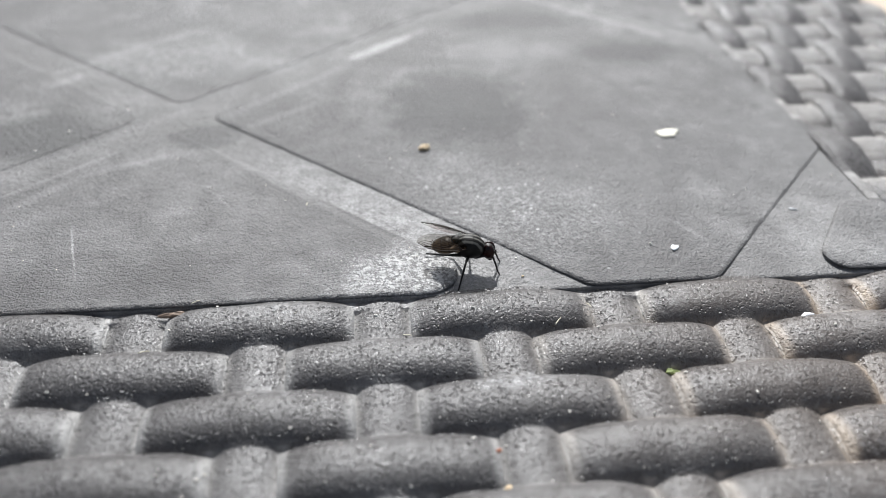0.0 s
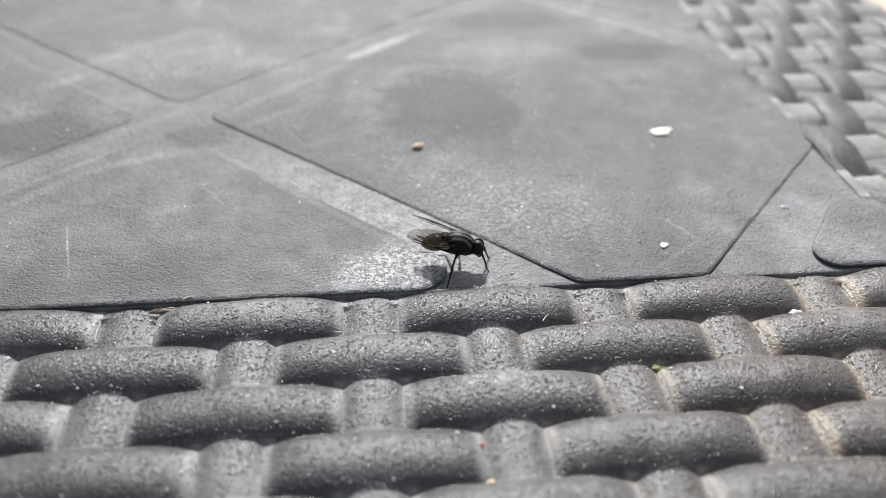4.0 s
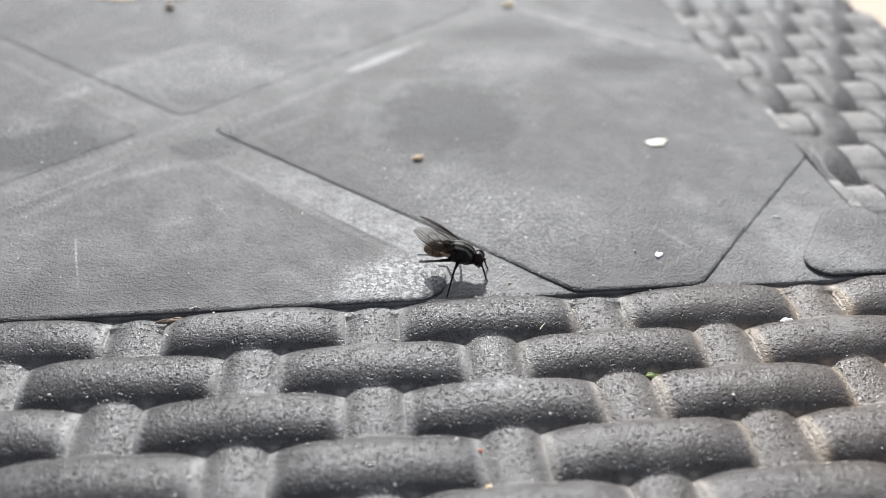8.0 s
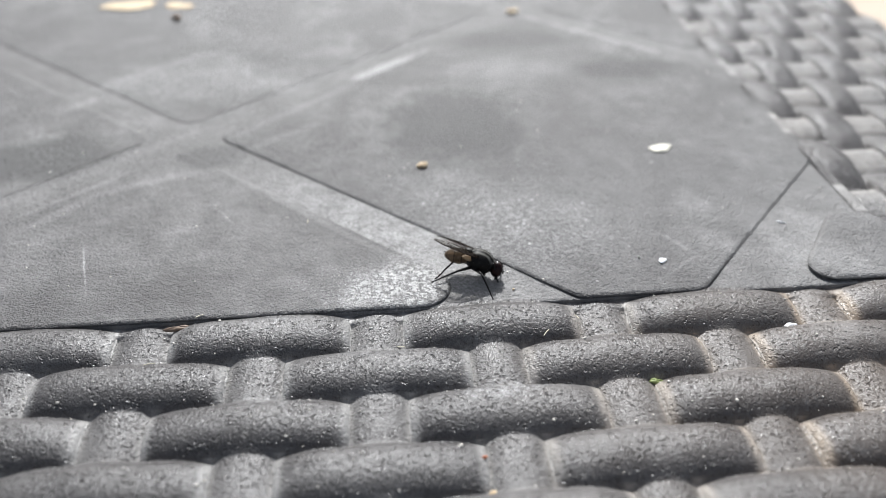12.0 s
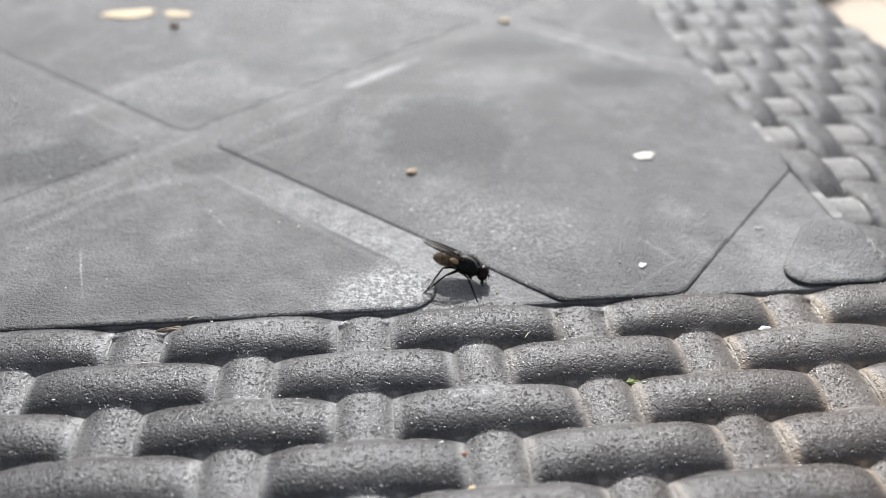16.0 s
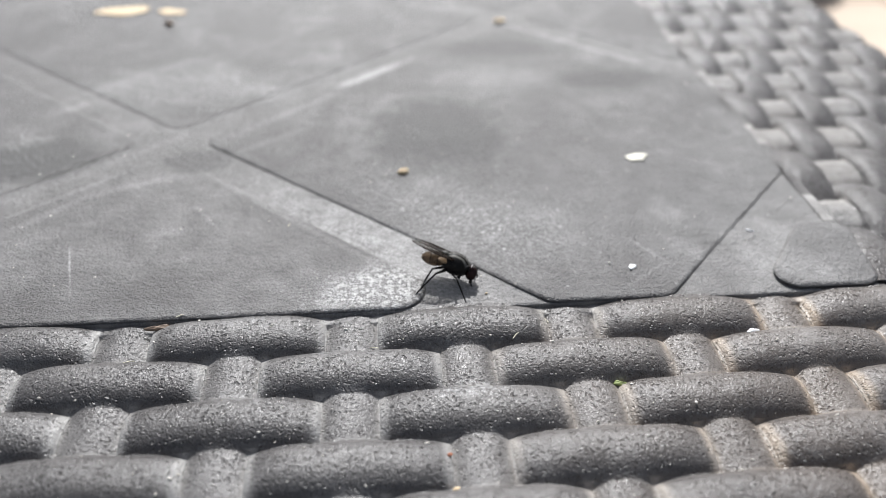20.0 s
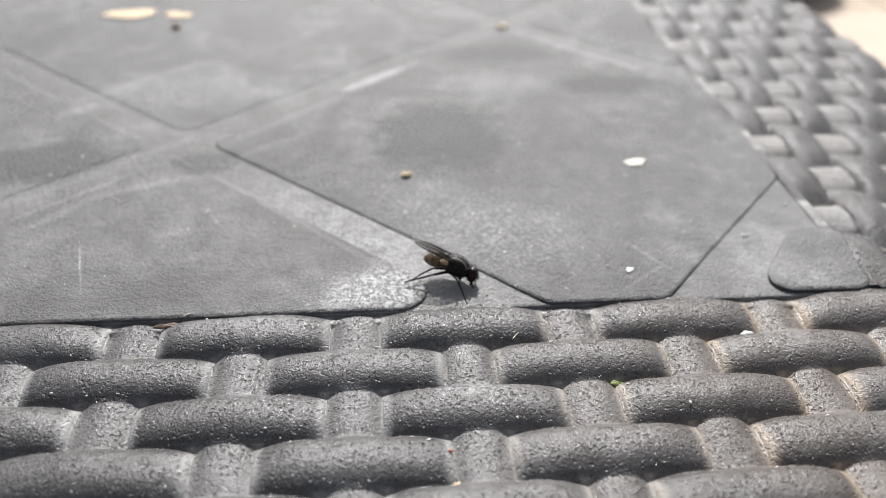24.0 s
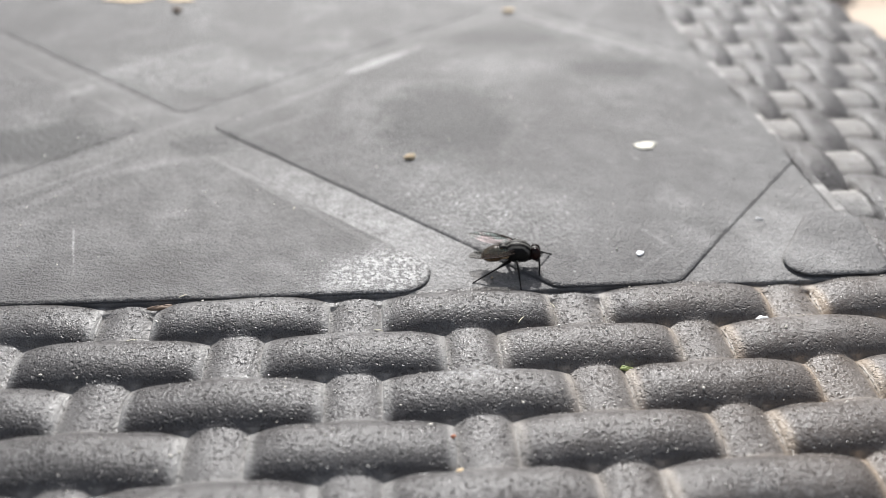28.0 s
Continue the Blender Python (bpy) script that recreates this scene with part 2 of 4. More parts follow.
def plain(name, a, b, rough, scale, bumpy=0.3, dist=0.0002, **more):
    n = Nodes(name)
    p = n.local()
    v = n.noise(p, scale, 4, 0.6)
    w = n.noise(p, scale * 6, 3, 0.6)
    col = n.mix(n.ramp(n.math("ADD", n.math("MULTIPLY", v, 0.7), n.math("MULTIPLY", w, 0.3)), 0.3, 0.7), rgb(*a), rgb(*b))
    return n.done(col, rough, n.bump(w, bumpy, dist), **more)


M_PAVING = plain("beige_paving", (0.50, 0.40, 0.31), (0.62, 0.52, 0.42), 0.85, 9, 0.4, 0.002)
M_GROUND = plain("sandy_ground", (0.42, 0.34, 0.26), (0.52, 0.43, 0.34), 0.95, 3, 0.5, 0.004)
M_NAVY = plain("dark_navy_gloss", (0.006, 0.008, 0.016), (0.012, 0.015, 0.026), 0.35, 30)
M_FILLING = plain("dark_filling", (0.02, 0.015, 0.01), (0.05, 0.035, 0.025), 0.95, 60, 0.8, 0.004)
M_CREAM = plain("cream_flake", (0.72, 0.68, 0.55), (0.85, 0.82, 0.72), 0.6, 900, 0.3, 0.0001)
M_TAN = plain("tan_crumb", (0.55, 0.40, 0.24), (0.75, 0.62, 0.42), 0.7, 900, 0.4, 0.0001)
M_WHITE = plain("white_flake", (0.75, 0.76, 0.78), (0.88, 0.88, 0.88), 0.5, 900, 0.3, 0.0001)
M_GREEN = plain("green_seed", (0.20, 0.26, 0.08), (0.36, 0.40, 0.16), 0.5, 900, 0.3, 0.0001)
M_RED = plain("orange_crumb", (0.34, 0.12, 0.07), (0.46, 0.2, 0.11), 0.6, 900, 0.3, 0.0001)
M_BROWN = plain("dark_brown_seed", (0.15, 0.105, 0.075), (0.24, 0.17, 0.12), 0.6, 900, 0.3, 0.0001)
M_STRAW = plain("pale_straw", (0.55, 0.50, 0.36), (0.75, 0.72, 0.6), 0.6, 900, 0.3, 0.0001)
M_SAND = plain("pale_grit", (0.62, 0.56, 0.48), (0.85, 0.83, 0.78), 0.7, 1500, 0.4, 0.0001)


# ---- mesh helpers ----
def part(name, bm, material, parent=None, label=""):
    """Links a bmesh as one mesh object, smooth shaded, under a thing or a part."""
    me = bpy.data.meshes.new(name)
    bm.normal_update()
    bm.to_mesh(me)
    bm.free()
    me.materials.append(material)
    me.shade_smooth()
    ob = new(name, me)
    ob.parent = parent
    if label:
        ob["label"] = label
    return ob


def flat_shade(ob):
    ob.data.shade_flat()
    return ob


def clip_poly(poly, a, b, keep_above):
    """Cuts a convex polygon by the line y = b + a x."""
    out = []
    side = [(y - b - a * x) * (1 if keep_above else -1) for x, y in poly]
    for i, (x, y) in enumerate(poly):
        j = (i + 1) % len(poly)
        if side[i] >= 0:
            out.append((x, y))
        if (side[i] >= 0) != (side[j] >= 0):
            k = side[i] / (side[i] - side[j])
            out.append((x + (poly[j][0] - x) * k, y + (poly[j][1] - y) * k))
    return out


def poly_area(poly):
    return 0.5 * sum(p[0] * q[1] - q[0] * p[1] for p, q in zip(poly, poly[1:] + poly[:1]))


def rounded(poly, radius, steps=10):
    """Rounds the corners of a convex polygon (counter-clockwise)."""
    out = []
    n = len(poly)
    for i in range(n):
        p, c, q = Vector(poly[i - 1]), Vector(poly[i]), Vector(poly[(i + 1) % n])
        u, v = (p - c), (q - c)
        lu, lv = u.length, v.length
        u, v = u / lu, v / lv
        half = math.acos(max(-1, min(1, u.dot(v)))) / 2
        r = radius(c) if callable(radius) else radius
        d = min(r / max(math.tan(half), 0.15), lu * 0.45, lv * 0.45)
        a, b = c + u * d, c + v * d
        for k in range(steps + 1):
            s = k / steps
            k0, k1, k2 = (1 - s) ** 2, 2 * s * (1 - s) * math.sin(half), s ** 2
            out.append(tuple((a * k0 + c * k1 + b * k2) / (k0 + k1 + k2)))
    return out


def worn_outline(poly, step=0.9, amount=0.055):
    """The same outline with its long edges broken up and slightly uneven (millimetres)."""
    out = []
    for i, p in enumerate(poly):
        q = poly[(i + 1) % len(poly)]
        d = Vector((q[0] - p[0], q[1] - p[1]))
        m = max(1, min(160, int(d.length / step)))
        for k in range(m):
            c = Vector(p) + d * (k / m)
            w = noise.noise(Vector((c.x * 0.45, c.y * 0.45, 3.0))) + 0.6 * noise.noise(Vector((c.x * 1.3, c.y * 1.3, 9.0)))
            w *= amount * (0.3 if m == 1 else 1.0)
            out.append((c.x + w * d.y / d.length, c.y - w * d.x / d.length) if d.length > 1e-6 else tuple(c))
    return out


def plate(poly, top, bottom, lip, steps=4, wide=None):
    """A solid plate over a rounded outline (millimetres) with a rolled upper edge, lip high and wide across."""
    wide = wide or lip
    bm = bmesh.new()
    n = len(poly)
    nrm = []
    for i in range(n):
        t = Vector(poly[(i + 1) % n]) - Vector(poly[i - 1])
        t.normalize()
        nrm.append(Vector((t.y, -t.x)))
    across = [wide(m) if callable(wide) else wide for m in nrm]
    rings = []
    levels = [(1.6, bottom), (1.6, top - lip - 0.05), (0.1, top - lip - 0.03)] + [(k / steps, top - lip * (1 - math.sin(math.pi / 2 * k / steps) ** 0.8)) for k in range(steps + 1)]
    for share, z in levels:
        rings.append([bm.verts.new(((p[0] - m.x * share * w) * MM, (p[1] - m.y * share * w) * MM, z * MM)) for p, m, w in zip(poly, nrm, across)])
    for r0, r1 in zip(rings, rings[1:]):
        for i in range(n):
            j = (i + 1) % n
            bm.faces.new((r0[i], r0[j], r1[j], r1[i]))
    bm.faces.new(rings[-1])
    bm.faces.new(rings[0][::-1])
    return bm


def box(x0, x1, y0, y1, z0, z1, bevel=0.0, seg=2, bm=None):
    bm = bm or bmesh.new()
    vs = bmesh.ops.create_cube(bm, size=1)["verts"]
    bmesh.ops.scale(bm, vec=((x1 - x0), (y1 - y0), (z1 - z0)), verts=vs)
    bmesh.ops.translate(bm, vec=((x0 + x1) / 2, (y0 + y1) / 2, (z0 + z1) / 2), verts=vs)
    if bevel:
        es = list({e for v in vs for e in v.link_edges})
        bmesh.ops.bevel(bm, geom=es, offset=bevel, segments=seg, affect="EDGES", profile=0.5)
    return bm


def lathe(profile, seg=48):
    """Turns (radius, z) pairs round the z axis."""
    bm = bmesh.new()
    rings = [[bm.verts.new((r * math.cos(2 * math.pi * k / seg), r * math.sin(2 * math.pi * k / seg), z)) for k in range(seg)] for r, z in profile]
    for a, b in zip(rings, rings[1:]):
        for k in range(seg):
            bm.faces.new((a[k], a[(k + 1) % seg], b[(k + 1) % seg], b[k]))
    bm.faces.new(rings[0][::-1])
    bm.faces.new(rings[-1])
    return bm


def tube(points, radii, seg=8, bm=None):
    """A tapered round tube through points."""
    bm = bm or bmesh.new()
    rings = []
    pts = [Vector(p) for p in points]
    for i, p in enumerate(pts):
        t = (pts[min(i + 1, len(pts) - 1)] - pts[max(i - 1, 0)]).normalized()
        q = t.to_track_quat("Z", "Y")
        rings.append([bm.verts.new(p + q @ Vector((radii[i] * math.cos(2 * math.pi * k / seg), radii[i] * math.sin(2 * math.pi * k / seg), 0))) for k in range(seg)])
    for a, b in zip(rings, rings[1:]):
        for k in range(seg):
            bm.faces.new((a[k], a[(k + 1) % seg], b[(k + 1) % seg], b[k]))
    bm.faces.new(rings[0][::-1])
    bm.faces.new(rings[-1])
    return bm


def blob(rx, ry, rz, seg=24, rings=16, shaper=None):
    """An ellipsoid whose points may be shaped further."""
    bm = bmesh.new()
    bmesh.ops.create_uvsphere(bm, u_segments=seg, v_segments=rings, radius=1)
    for v in bm.verts:
        c = Vector((v.co.x * rx, v.co.y * ry, v.co.z * rz))
        v.co = shaper(c) if shaper else c
    return bm


# ---- the ground ----
FLOOR = -0.45
bm = bmesh.new()
bmesh.ops.create_grid(bm, x_segments=8, y_segments=8, size=400)
ground = part("ground", bm, M_GROUND)
ground.location.z = FLOOR - 0.012
tagged(ground, "dry sandy ground beneath beige paving", "ground", kind="structure")
pavement = tagged(new("pavement"), "sunlit beige stone paving round the table", "pavement", kind="structure")
pavement.location = (0, 0, FLOOR)

# ---- the table ----
table = new("table")
tagged(table, "weathered grey resin table with a woven-look border and smooth diamond panels", "table")
X0, X1, Y0, Y1, RIM = -315.0, 49.2, 2.0, 368.0, 42.0
BAND = -0.26


def band_height(y):
    """The recessed bands dip a little where they run out at the border."""
    k = min(1.0, max(0.0, (11.0 - y) / 8.5))
    return BAND - 0.2 * k * k * (3 - 2 * k)


bm = bmesh.new()
rows = [(y, band_height(y)) for y in [Y0 + 0.5 * k for k in range(20)] + [60.0, 180.0, Y1]]
line = [[bm.verts.new((x * MM, y * MM, z * MM)) for x in (X0, -150.0, -60.0, 0.0, X1)] for y, z in [(Y0 - 0.06, -6.0), (Y0 - 0.06, band_height(Y0) - 0.1)] + rows + [(Y1, -6.0)]]
for a, b in zip(line, line[1:]):
    for k in range(4):
        bm.faces.new((a[k], a[k + 1], b[k + 1], b[k]))
base = part("top_base", bm, M_BAND, table, "dusty grey recessed bands between the panels")
# the bands that cut the top into diamonds: slope, intercept of the lower and the upper edge
RISE = [(-0.9, 3.8 + 101.5 * k, -0.9, 11.1 + 101.5 * k) for k in range(-4, 1)] + [(-0.967, 106.3, -0.967, 113.8)] + [(-0.97, 106.3 + 101.5 * k, -0.97, 113.8 + 101.5 * k) for k in range(1, 5)]
CROSS = [(1.045, -32.6, 1.045, -23.2)] + [(0.885, 73.2 + 101.5 * k, 0.885, 81.0 + 101.5 * k) for k in range(0, 7)]


def cells(bands):
    """The strips between one band and the next."""
    out = [(None, bands[0][:2])]
    for a, b in zip(bands, bands[1:]):
        out.append((a[2:], b[:2]))
    out.append((bands[-1][2:], None))
    return out


for low1, high1 in cells(RISE):
    for low2, high2 in cells(CROSS):
        poly = [(X0, Y0), (X1, Y0), (X1, Y1), (X0, Y1)]
        for cut, above in ((low1, True), (high1, False), (low2, True), (high2, False)):
            if cut and poly:
                poly = clip_poly(poly, cut[0], cut[1], above)
        if len(poly) < 3 or poly_area(poly) < 25:
            continue
        small = poly_area(poly) < 300
        if small and poly[0][0] > 20 and min(p[1] for p in poly) < 5:
            continue
        worn = (low2 is not None and low2[1] > 0) or (low1 is not None and low1[1] > 100)
        edge = lambda c: 3.5 if abs(c.x - 2) < 3 and c.y < 4 else 2.4
        part("panel", plate(worn_outline(rounded(poly, edge)), -0.14 if worn else 0.0, -5.0, 0.12 if worn else 0.30, 6, 0.6 if worn else 0.5), M_SLAB, table)
tab = [(34.9, 2.4), (49.3, 2.2), (51.3, 14.9), (44.8, 15.2)]
part("panel", plate(worn_outline(rounded(tab, 2.5)), 0.25, -5.0, 0.32, 6, 0.6), M_SLAB, table, "small rounded corner panel")


# ---- the woven border ----
SHIFT = 0.6
SIDE_X, SIDE_WIDE, SIDE_Y, SIDE_LONG = 52.0, 5.5, 29.0, 10.4      # the side border: a column, their spacing, the middle of a strand, half their spacing


def relief(u, v, wob, pu=12.0, pv=6.0, half=9.25, wide=3.32, tall=2.9, crest=0.55, arch=0.45, drop=1.1, power=2.3, blunt=4.6, narrow=3.62, rise=2.2, low=-0.66, dip=0.15, fuse=0.25, dust=0.08):
    """Height of the moulded plain weave: blunt arched strands along u in rows pv apart, and narrower strands that cross each row every second pu."""
    strands, crossing = [], []
    j0 = np.round(v / pv)
    for dj in (-1, 0, 1):
        j = j0 + dj
        dv = v - pv * j
        odd = np.where(np.mod(j, 2) == 0, 0.0, pu)
        du = u - odd - 2 * pu * np.round((u - odd) / (2 * pu))
        e = np.clip(1 - np.abs(dv / wide) ** power, 0, None)
        f = np.clip(1 - np.abs(du / half) ** blunt, 0, None)
        strands.append(crest - tall * (1 - e ** 0.5) - drop * (1 - f ** 0.5) - arch * (du / half) ** 2 - np.where((e <= 0) | (f <= 0), 2.5, 0))
        dc = u - odd - pu - 2 * pu * np.round((u - odd - pu) / (2 * pu))
        e = np.clip(1 - (dc / narrow) ** 2, 0, None)
        far = np.clip(np.abs(dv) / (pv / 2), 0, 2)
        crossing.append(low - rise + rise * e ** 0.5 - dip * far ** 2.4 - np.where(e <= 0, 2.0, 0))
    best = np.array(strands + crossing)
    k = fuse
    top = best.max(0)
    h = top + k * np.log(np.exp((best - top) / k).sum(0))
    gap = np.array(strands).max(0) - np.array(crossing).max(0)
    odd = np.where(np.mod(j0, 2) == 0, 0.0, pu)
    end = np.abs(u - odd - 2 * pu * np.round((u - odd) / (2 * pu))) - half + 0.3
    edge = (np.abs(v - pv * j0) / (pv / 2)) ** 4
    # dust in the joints; crossings are paled all over, most on the side border
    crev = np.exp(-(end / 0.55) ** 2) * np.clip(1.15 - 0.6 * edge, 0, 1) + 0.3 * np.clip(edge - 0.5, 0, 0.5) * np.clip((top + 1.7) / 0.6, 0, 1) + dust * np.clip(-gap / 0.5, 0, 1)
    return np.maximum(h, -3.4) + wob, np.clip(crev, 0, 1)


def wobble(x, y):
    """Slow unevenness of the moulding, in millimetres."""
    return 0.10 * np.sin(x * 0.31 + 1.3 * np.sin(y * 0.23)) * np.sin(y * 0.27 + 0.9 * np.sin(x * 0.19)) + 0.05 * np.sin(x * 0.83 + 0.7) * np.sin(y * 0.71 + 2.1 * np.sin(x * 0.11))


def front_height(x, y):
    h, c = relief(x, np.minimum(y + SHIFT, 2.45), wobble(x, y))
    return soft_floor(h, y, 0.9, -0.95), c


def side_height(x, y):
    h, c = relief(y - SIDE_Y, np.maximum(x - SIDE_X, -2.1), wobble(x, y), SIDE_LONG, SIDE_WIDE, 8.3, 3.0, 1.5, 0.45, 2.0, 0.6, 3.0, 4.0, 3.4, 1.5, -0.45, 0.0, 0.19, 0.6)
    h = soft_floor(h, 50.4 - x, 0.2, -0.12)
    return h - 6.0 * np.clip((x - 87.0) / 3.5, 0, 1.0) ** 2.2, c


def soft_floor(h, depth, start, gutter):
    """Beside the panels the moulding rises to a shallow gutter."""
    f = gutter - 3.0 * np.clip((start - depth) / 1.4, 0, 1) ** 1.4
    k = 0.15
    m = np.maximum(h, f)
    return m + k * np.log(np.exp((h - m) / k) + np.exp((f - m) / k))


def patch(name, fn, x0, x1, y0, y1, step, parent):
    """One piece of the woven border as a fine relief with its own skirt."""
    nx, ny = max(2, round((x1 - x0) / step)), max(2, round((y1 - y0) / step))
    xs, ys = np.linspace(x0, x1, nx + 1), np.linspace(y0, y1, ny + 1)
    gx, gy = np.meshgrid(xs, ys)
    h, crev = fn(gx, gy)
    d = 0.02
    hx = (fn(gx + d, gy)[0] - fn(gx - d, gy)[0]) / (2 * d)
    hy = (fn(gx, gy + d)[0] - fn(gx, gy - d)[0]) / (2 * d)
    co = np.stack([gx, gy, h], -1).reshape(-1, 3) * MM
    nrm = np.stack([-hx, -hy, np.ones_like(h)], -1).reshape(-1, 3)
    nrm /= np.linalg.norm(nrm, axis=1)[:, None]
    idx = np.arange((nx + 1) * (ny + 1)).reshape(ny + 1, nx + 1)
    quads = np.stack([idx[:-1, :-1], idx[:-1, 1:], idx[1:, 1:], idx[1:, :-1]], -1).reshape(-1, 4)
    me = bpy.data.meshes.new(name)
    me.vertices.add(len(co))
    me.vertices.foreach_set("co", co.ravel())
    me.loops.add(quads.size)
    me.loops.foreach_set("vertex_index", quads.ravel())
    me.polygons.add(len(quads))
    me.polygons.foreach_set("loop_start", np.arange(0, quads.size, 4))
    me.update(calc_edges=True)
    me.shade_smooth()
    me.normals_split_custom_set_from_vertices(nrm.tolist())
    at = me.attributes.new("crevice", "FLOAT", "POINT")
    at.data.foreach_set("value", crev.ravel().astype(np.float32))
    me.materials.append(M_WEAVE)
    ob = new(name, me)
    ob.parent = parent
    return ob


front = new("front_border")
front.parent = table
front["label"] = "moulded woven strands along the front edge"
side = new("side_border")
side.parent = table
side["label"] = "moulded woven strands along the side edge"
for j in range(7):
    y = -6 * j - SHIFT
    for i in range(-7, 4):
        c = 24 * i + (0 if j % 2 == 0 else 12)
        if c > 80:
            continue
        step = 0.15 if abs(c) < 60 and j < 5 else 0.3
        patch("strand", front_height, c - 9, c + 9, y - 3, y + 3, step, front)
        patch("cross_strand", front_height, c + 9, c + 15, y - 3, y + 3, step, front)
for k in range(7):
    x = SIDE_X + SIDE_WIDE * k
    x0, x1 = (48.7 if k == 0 else x - SIDE_WIDE / 2), (90.5 if k == 6 else x + SIDE_WIDE / 2)
    for i in range(-1, 9):
        c = SIDE_Y + 2 * SIDE_LONG * i + (0 if k % 2 == 0 else SIDE_LONG)
        step = 0.2 if c < 70 else 0.3
        for name, lo, hi in (("strand", c - 8.0, c + 8.0), ("cross_strand", c + 8.0, c + 12.8)):
            lo = max(lo, 3.0)
            if hi > lo + 1:
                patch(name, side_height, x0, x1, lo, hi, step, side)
# the rest of the border, past what the camera comes near
rest = new("far_border")
rest.parent = table
rest["kind"] = "stuff"
patch("strand_run", front_height, X0 - 42, -177, -39, 3, 1.0, rest)["kind"] = "stuff"
patch("strand_run", side_height, 49, 91, 207.2, 404, 1.0, rest)["kind"] = "stuff"
patch("strand_run", lambda x, y: relief(x, y - 370, wobble(x, y)), X0 - 42, 50, 368, 404, 1.0, rest)["kind"] = "stuff"
patch("strand_run", lambda x, y: relief(y, x + 317.6, wobble(x, y)), X0 - 42, X0, 3, 368, 1.0, rest)["kind"] = "stuff"

# body under the border, rolled rim, apron and legs
LX0, LX1, LY0, LY1 = X0 - RIM, 92.4, -41.0, Y1 + RIM - 4
part("under_plate", box(LX0 * MM, LX1 * MM, LY0 * MM, LY1 * MM, -14 * MM, -6.01 * MM, 0.002), M_WEAVE, table)


def rim_bar(p, q):
    """A rolled edge bar between two corners of the top, in millimetres."""
    return tube([(p[0] * MM, p[1] * MM, -8.2 * MM), (q[0] * MM, q[1] * MM, -8.2 * MM)], [3.0 * MM] * 2, 20)


for p, q in (((90.6, LY0), (90.6, LY1)), ((LX0, LY1), (LX1, LY1)), ((LX0, LY0), (LX0, LY1)), ((LX0, LY0), (LX1, LY0))):
    part("rim", rim_bar(p, q), M_SLAB, table, "smooth rolled grey edge")
for x0, x1, y0, y1 in ((LX0 + 14, LX1 - 14, LY0 + 12, LY0 + 18), (LX0 + 14, LX1 - 14, LY1 - 18, LY1 - 12), (LX0 + 12, LX0 + 18, LY0 + 18.5, LY1 - 18.5), (LX1 - 18, LX1 - 12, LY0 + 18.5, LY1 - 18.5)):
    part("apron", box(x0 * MM, x1 * MM, y0 * MM, y1 * MM, -60 * MM, -14.02 * MM, 0.0015), M_SLAB, table)
for x in (LX0 + 30, LX1 - 30):
    for y in (LY0 + 30, LY1 - 30):
        part("leg", tube([(x * MM, y * MM, FLOOR), (x * MM, y * MM, -0.0141)], [0.012, 0.016], 20), M_SLAB, table)


# ---- crumbs and flakes on the table ----
def flake(name, x, y, z, length, width, thick, turn, material, label, category, seed=0, tilt=0.0):
    """A small uneven flake, millimetres."""
    rnd = random.Random(seed)
    ph = [rnd.uniform(0, 6.28) for _ in range(4)]

    def shaper(c):
        a = math.atan2(c.y / width, c.x / length)
        k = 1 + 0.12 * math.sin(2 * a + ph[0]) + 0.10 * math.sin(3 * a + ph[1]) + 0.08 * math.sin(5 * a + ph[2]) + 0.05 * math.sin(9 * a + ph[3])
        return Vector((c.x * k, c.y * k, c.z + 0.12 * thick * math.sin(3 * a + ph[3]) + thick * 0.0)) * MM

    ob = part(name, blob(length / 2, width / 2, thick / 2, 20, 10, shaper), material)
    ob.matrix_world = pose(x * MM, y * MM, (z + thick * 0.42) * MM, tilt, 0, turn)
    tagged(ob, label, category)
    return ob


flake("crumb", -5.0, 31.0, 0.0, 1.5, 1.2, 0.7, 20, M_TAN, "tan dry crumb lying on the grey panel", "crumb", 1)
flake("petal_flake", 29.0, 33.0, 0.0, 3.3, 2.0, 0.35, 5, M_CREAM, "pale cream oval flake lying on the grey panel", "flake", 2)
flake("paint_flake", 21.0, 7.3, 0.0, 1.0, 0.9, 0.25, 40, M_WHITE, "tiny white flake on the grey panel", "flake", 3)
flake("crumb", 38.2, 14.0, BAND, 0.9, 0.25, 0.2, -35, M_WHITE, "tiny white splinter in the recessed band", "crumb", 4)
flake("seed", -49.0, 92.0, 0.0, 2.0, 1.8, 0.9, 0, M_BROWN, "small round brown seed on the table", "seed", 5)
flake("dry_leaf", -60.0, 100.5, 0.0, 12.0, 4.6, 0.14, 4, M_TAN, "dry pale tan leaf scrap on the table", "leaf", 6)
flake("dry_leaf", -50.0, 99.5, 0.0, 5.5, 3.6, 0.14, -12, M_TAN, "dry pale tan leaf scrap on the table", "leaf", 7)
flake("crumb", 3.2, 4.2, band_height(4.2), 0.32, 0.24, 0.18, 30, M_TAN, "tiny tan speck in the dusty band", "crumb", 13)
flake("crumb", 17.0, 90.0, 0.0, 2.4, 1.7, 0.6, 12, M_TAN, "tan dry crumb near the woven border", "crumb", 8)


def on_weave(x, y):
    return float(front_height(np.array([x]), np.array([y]))[0][0])


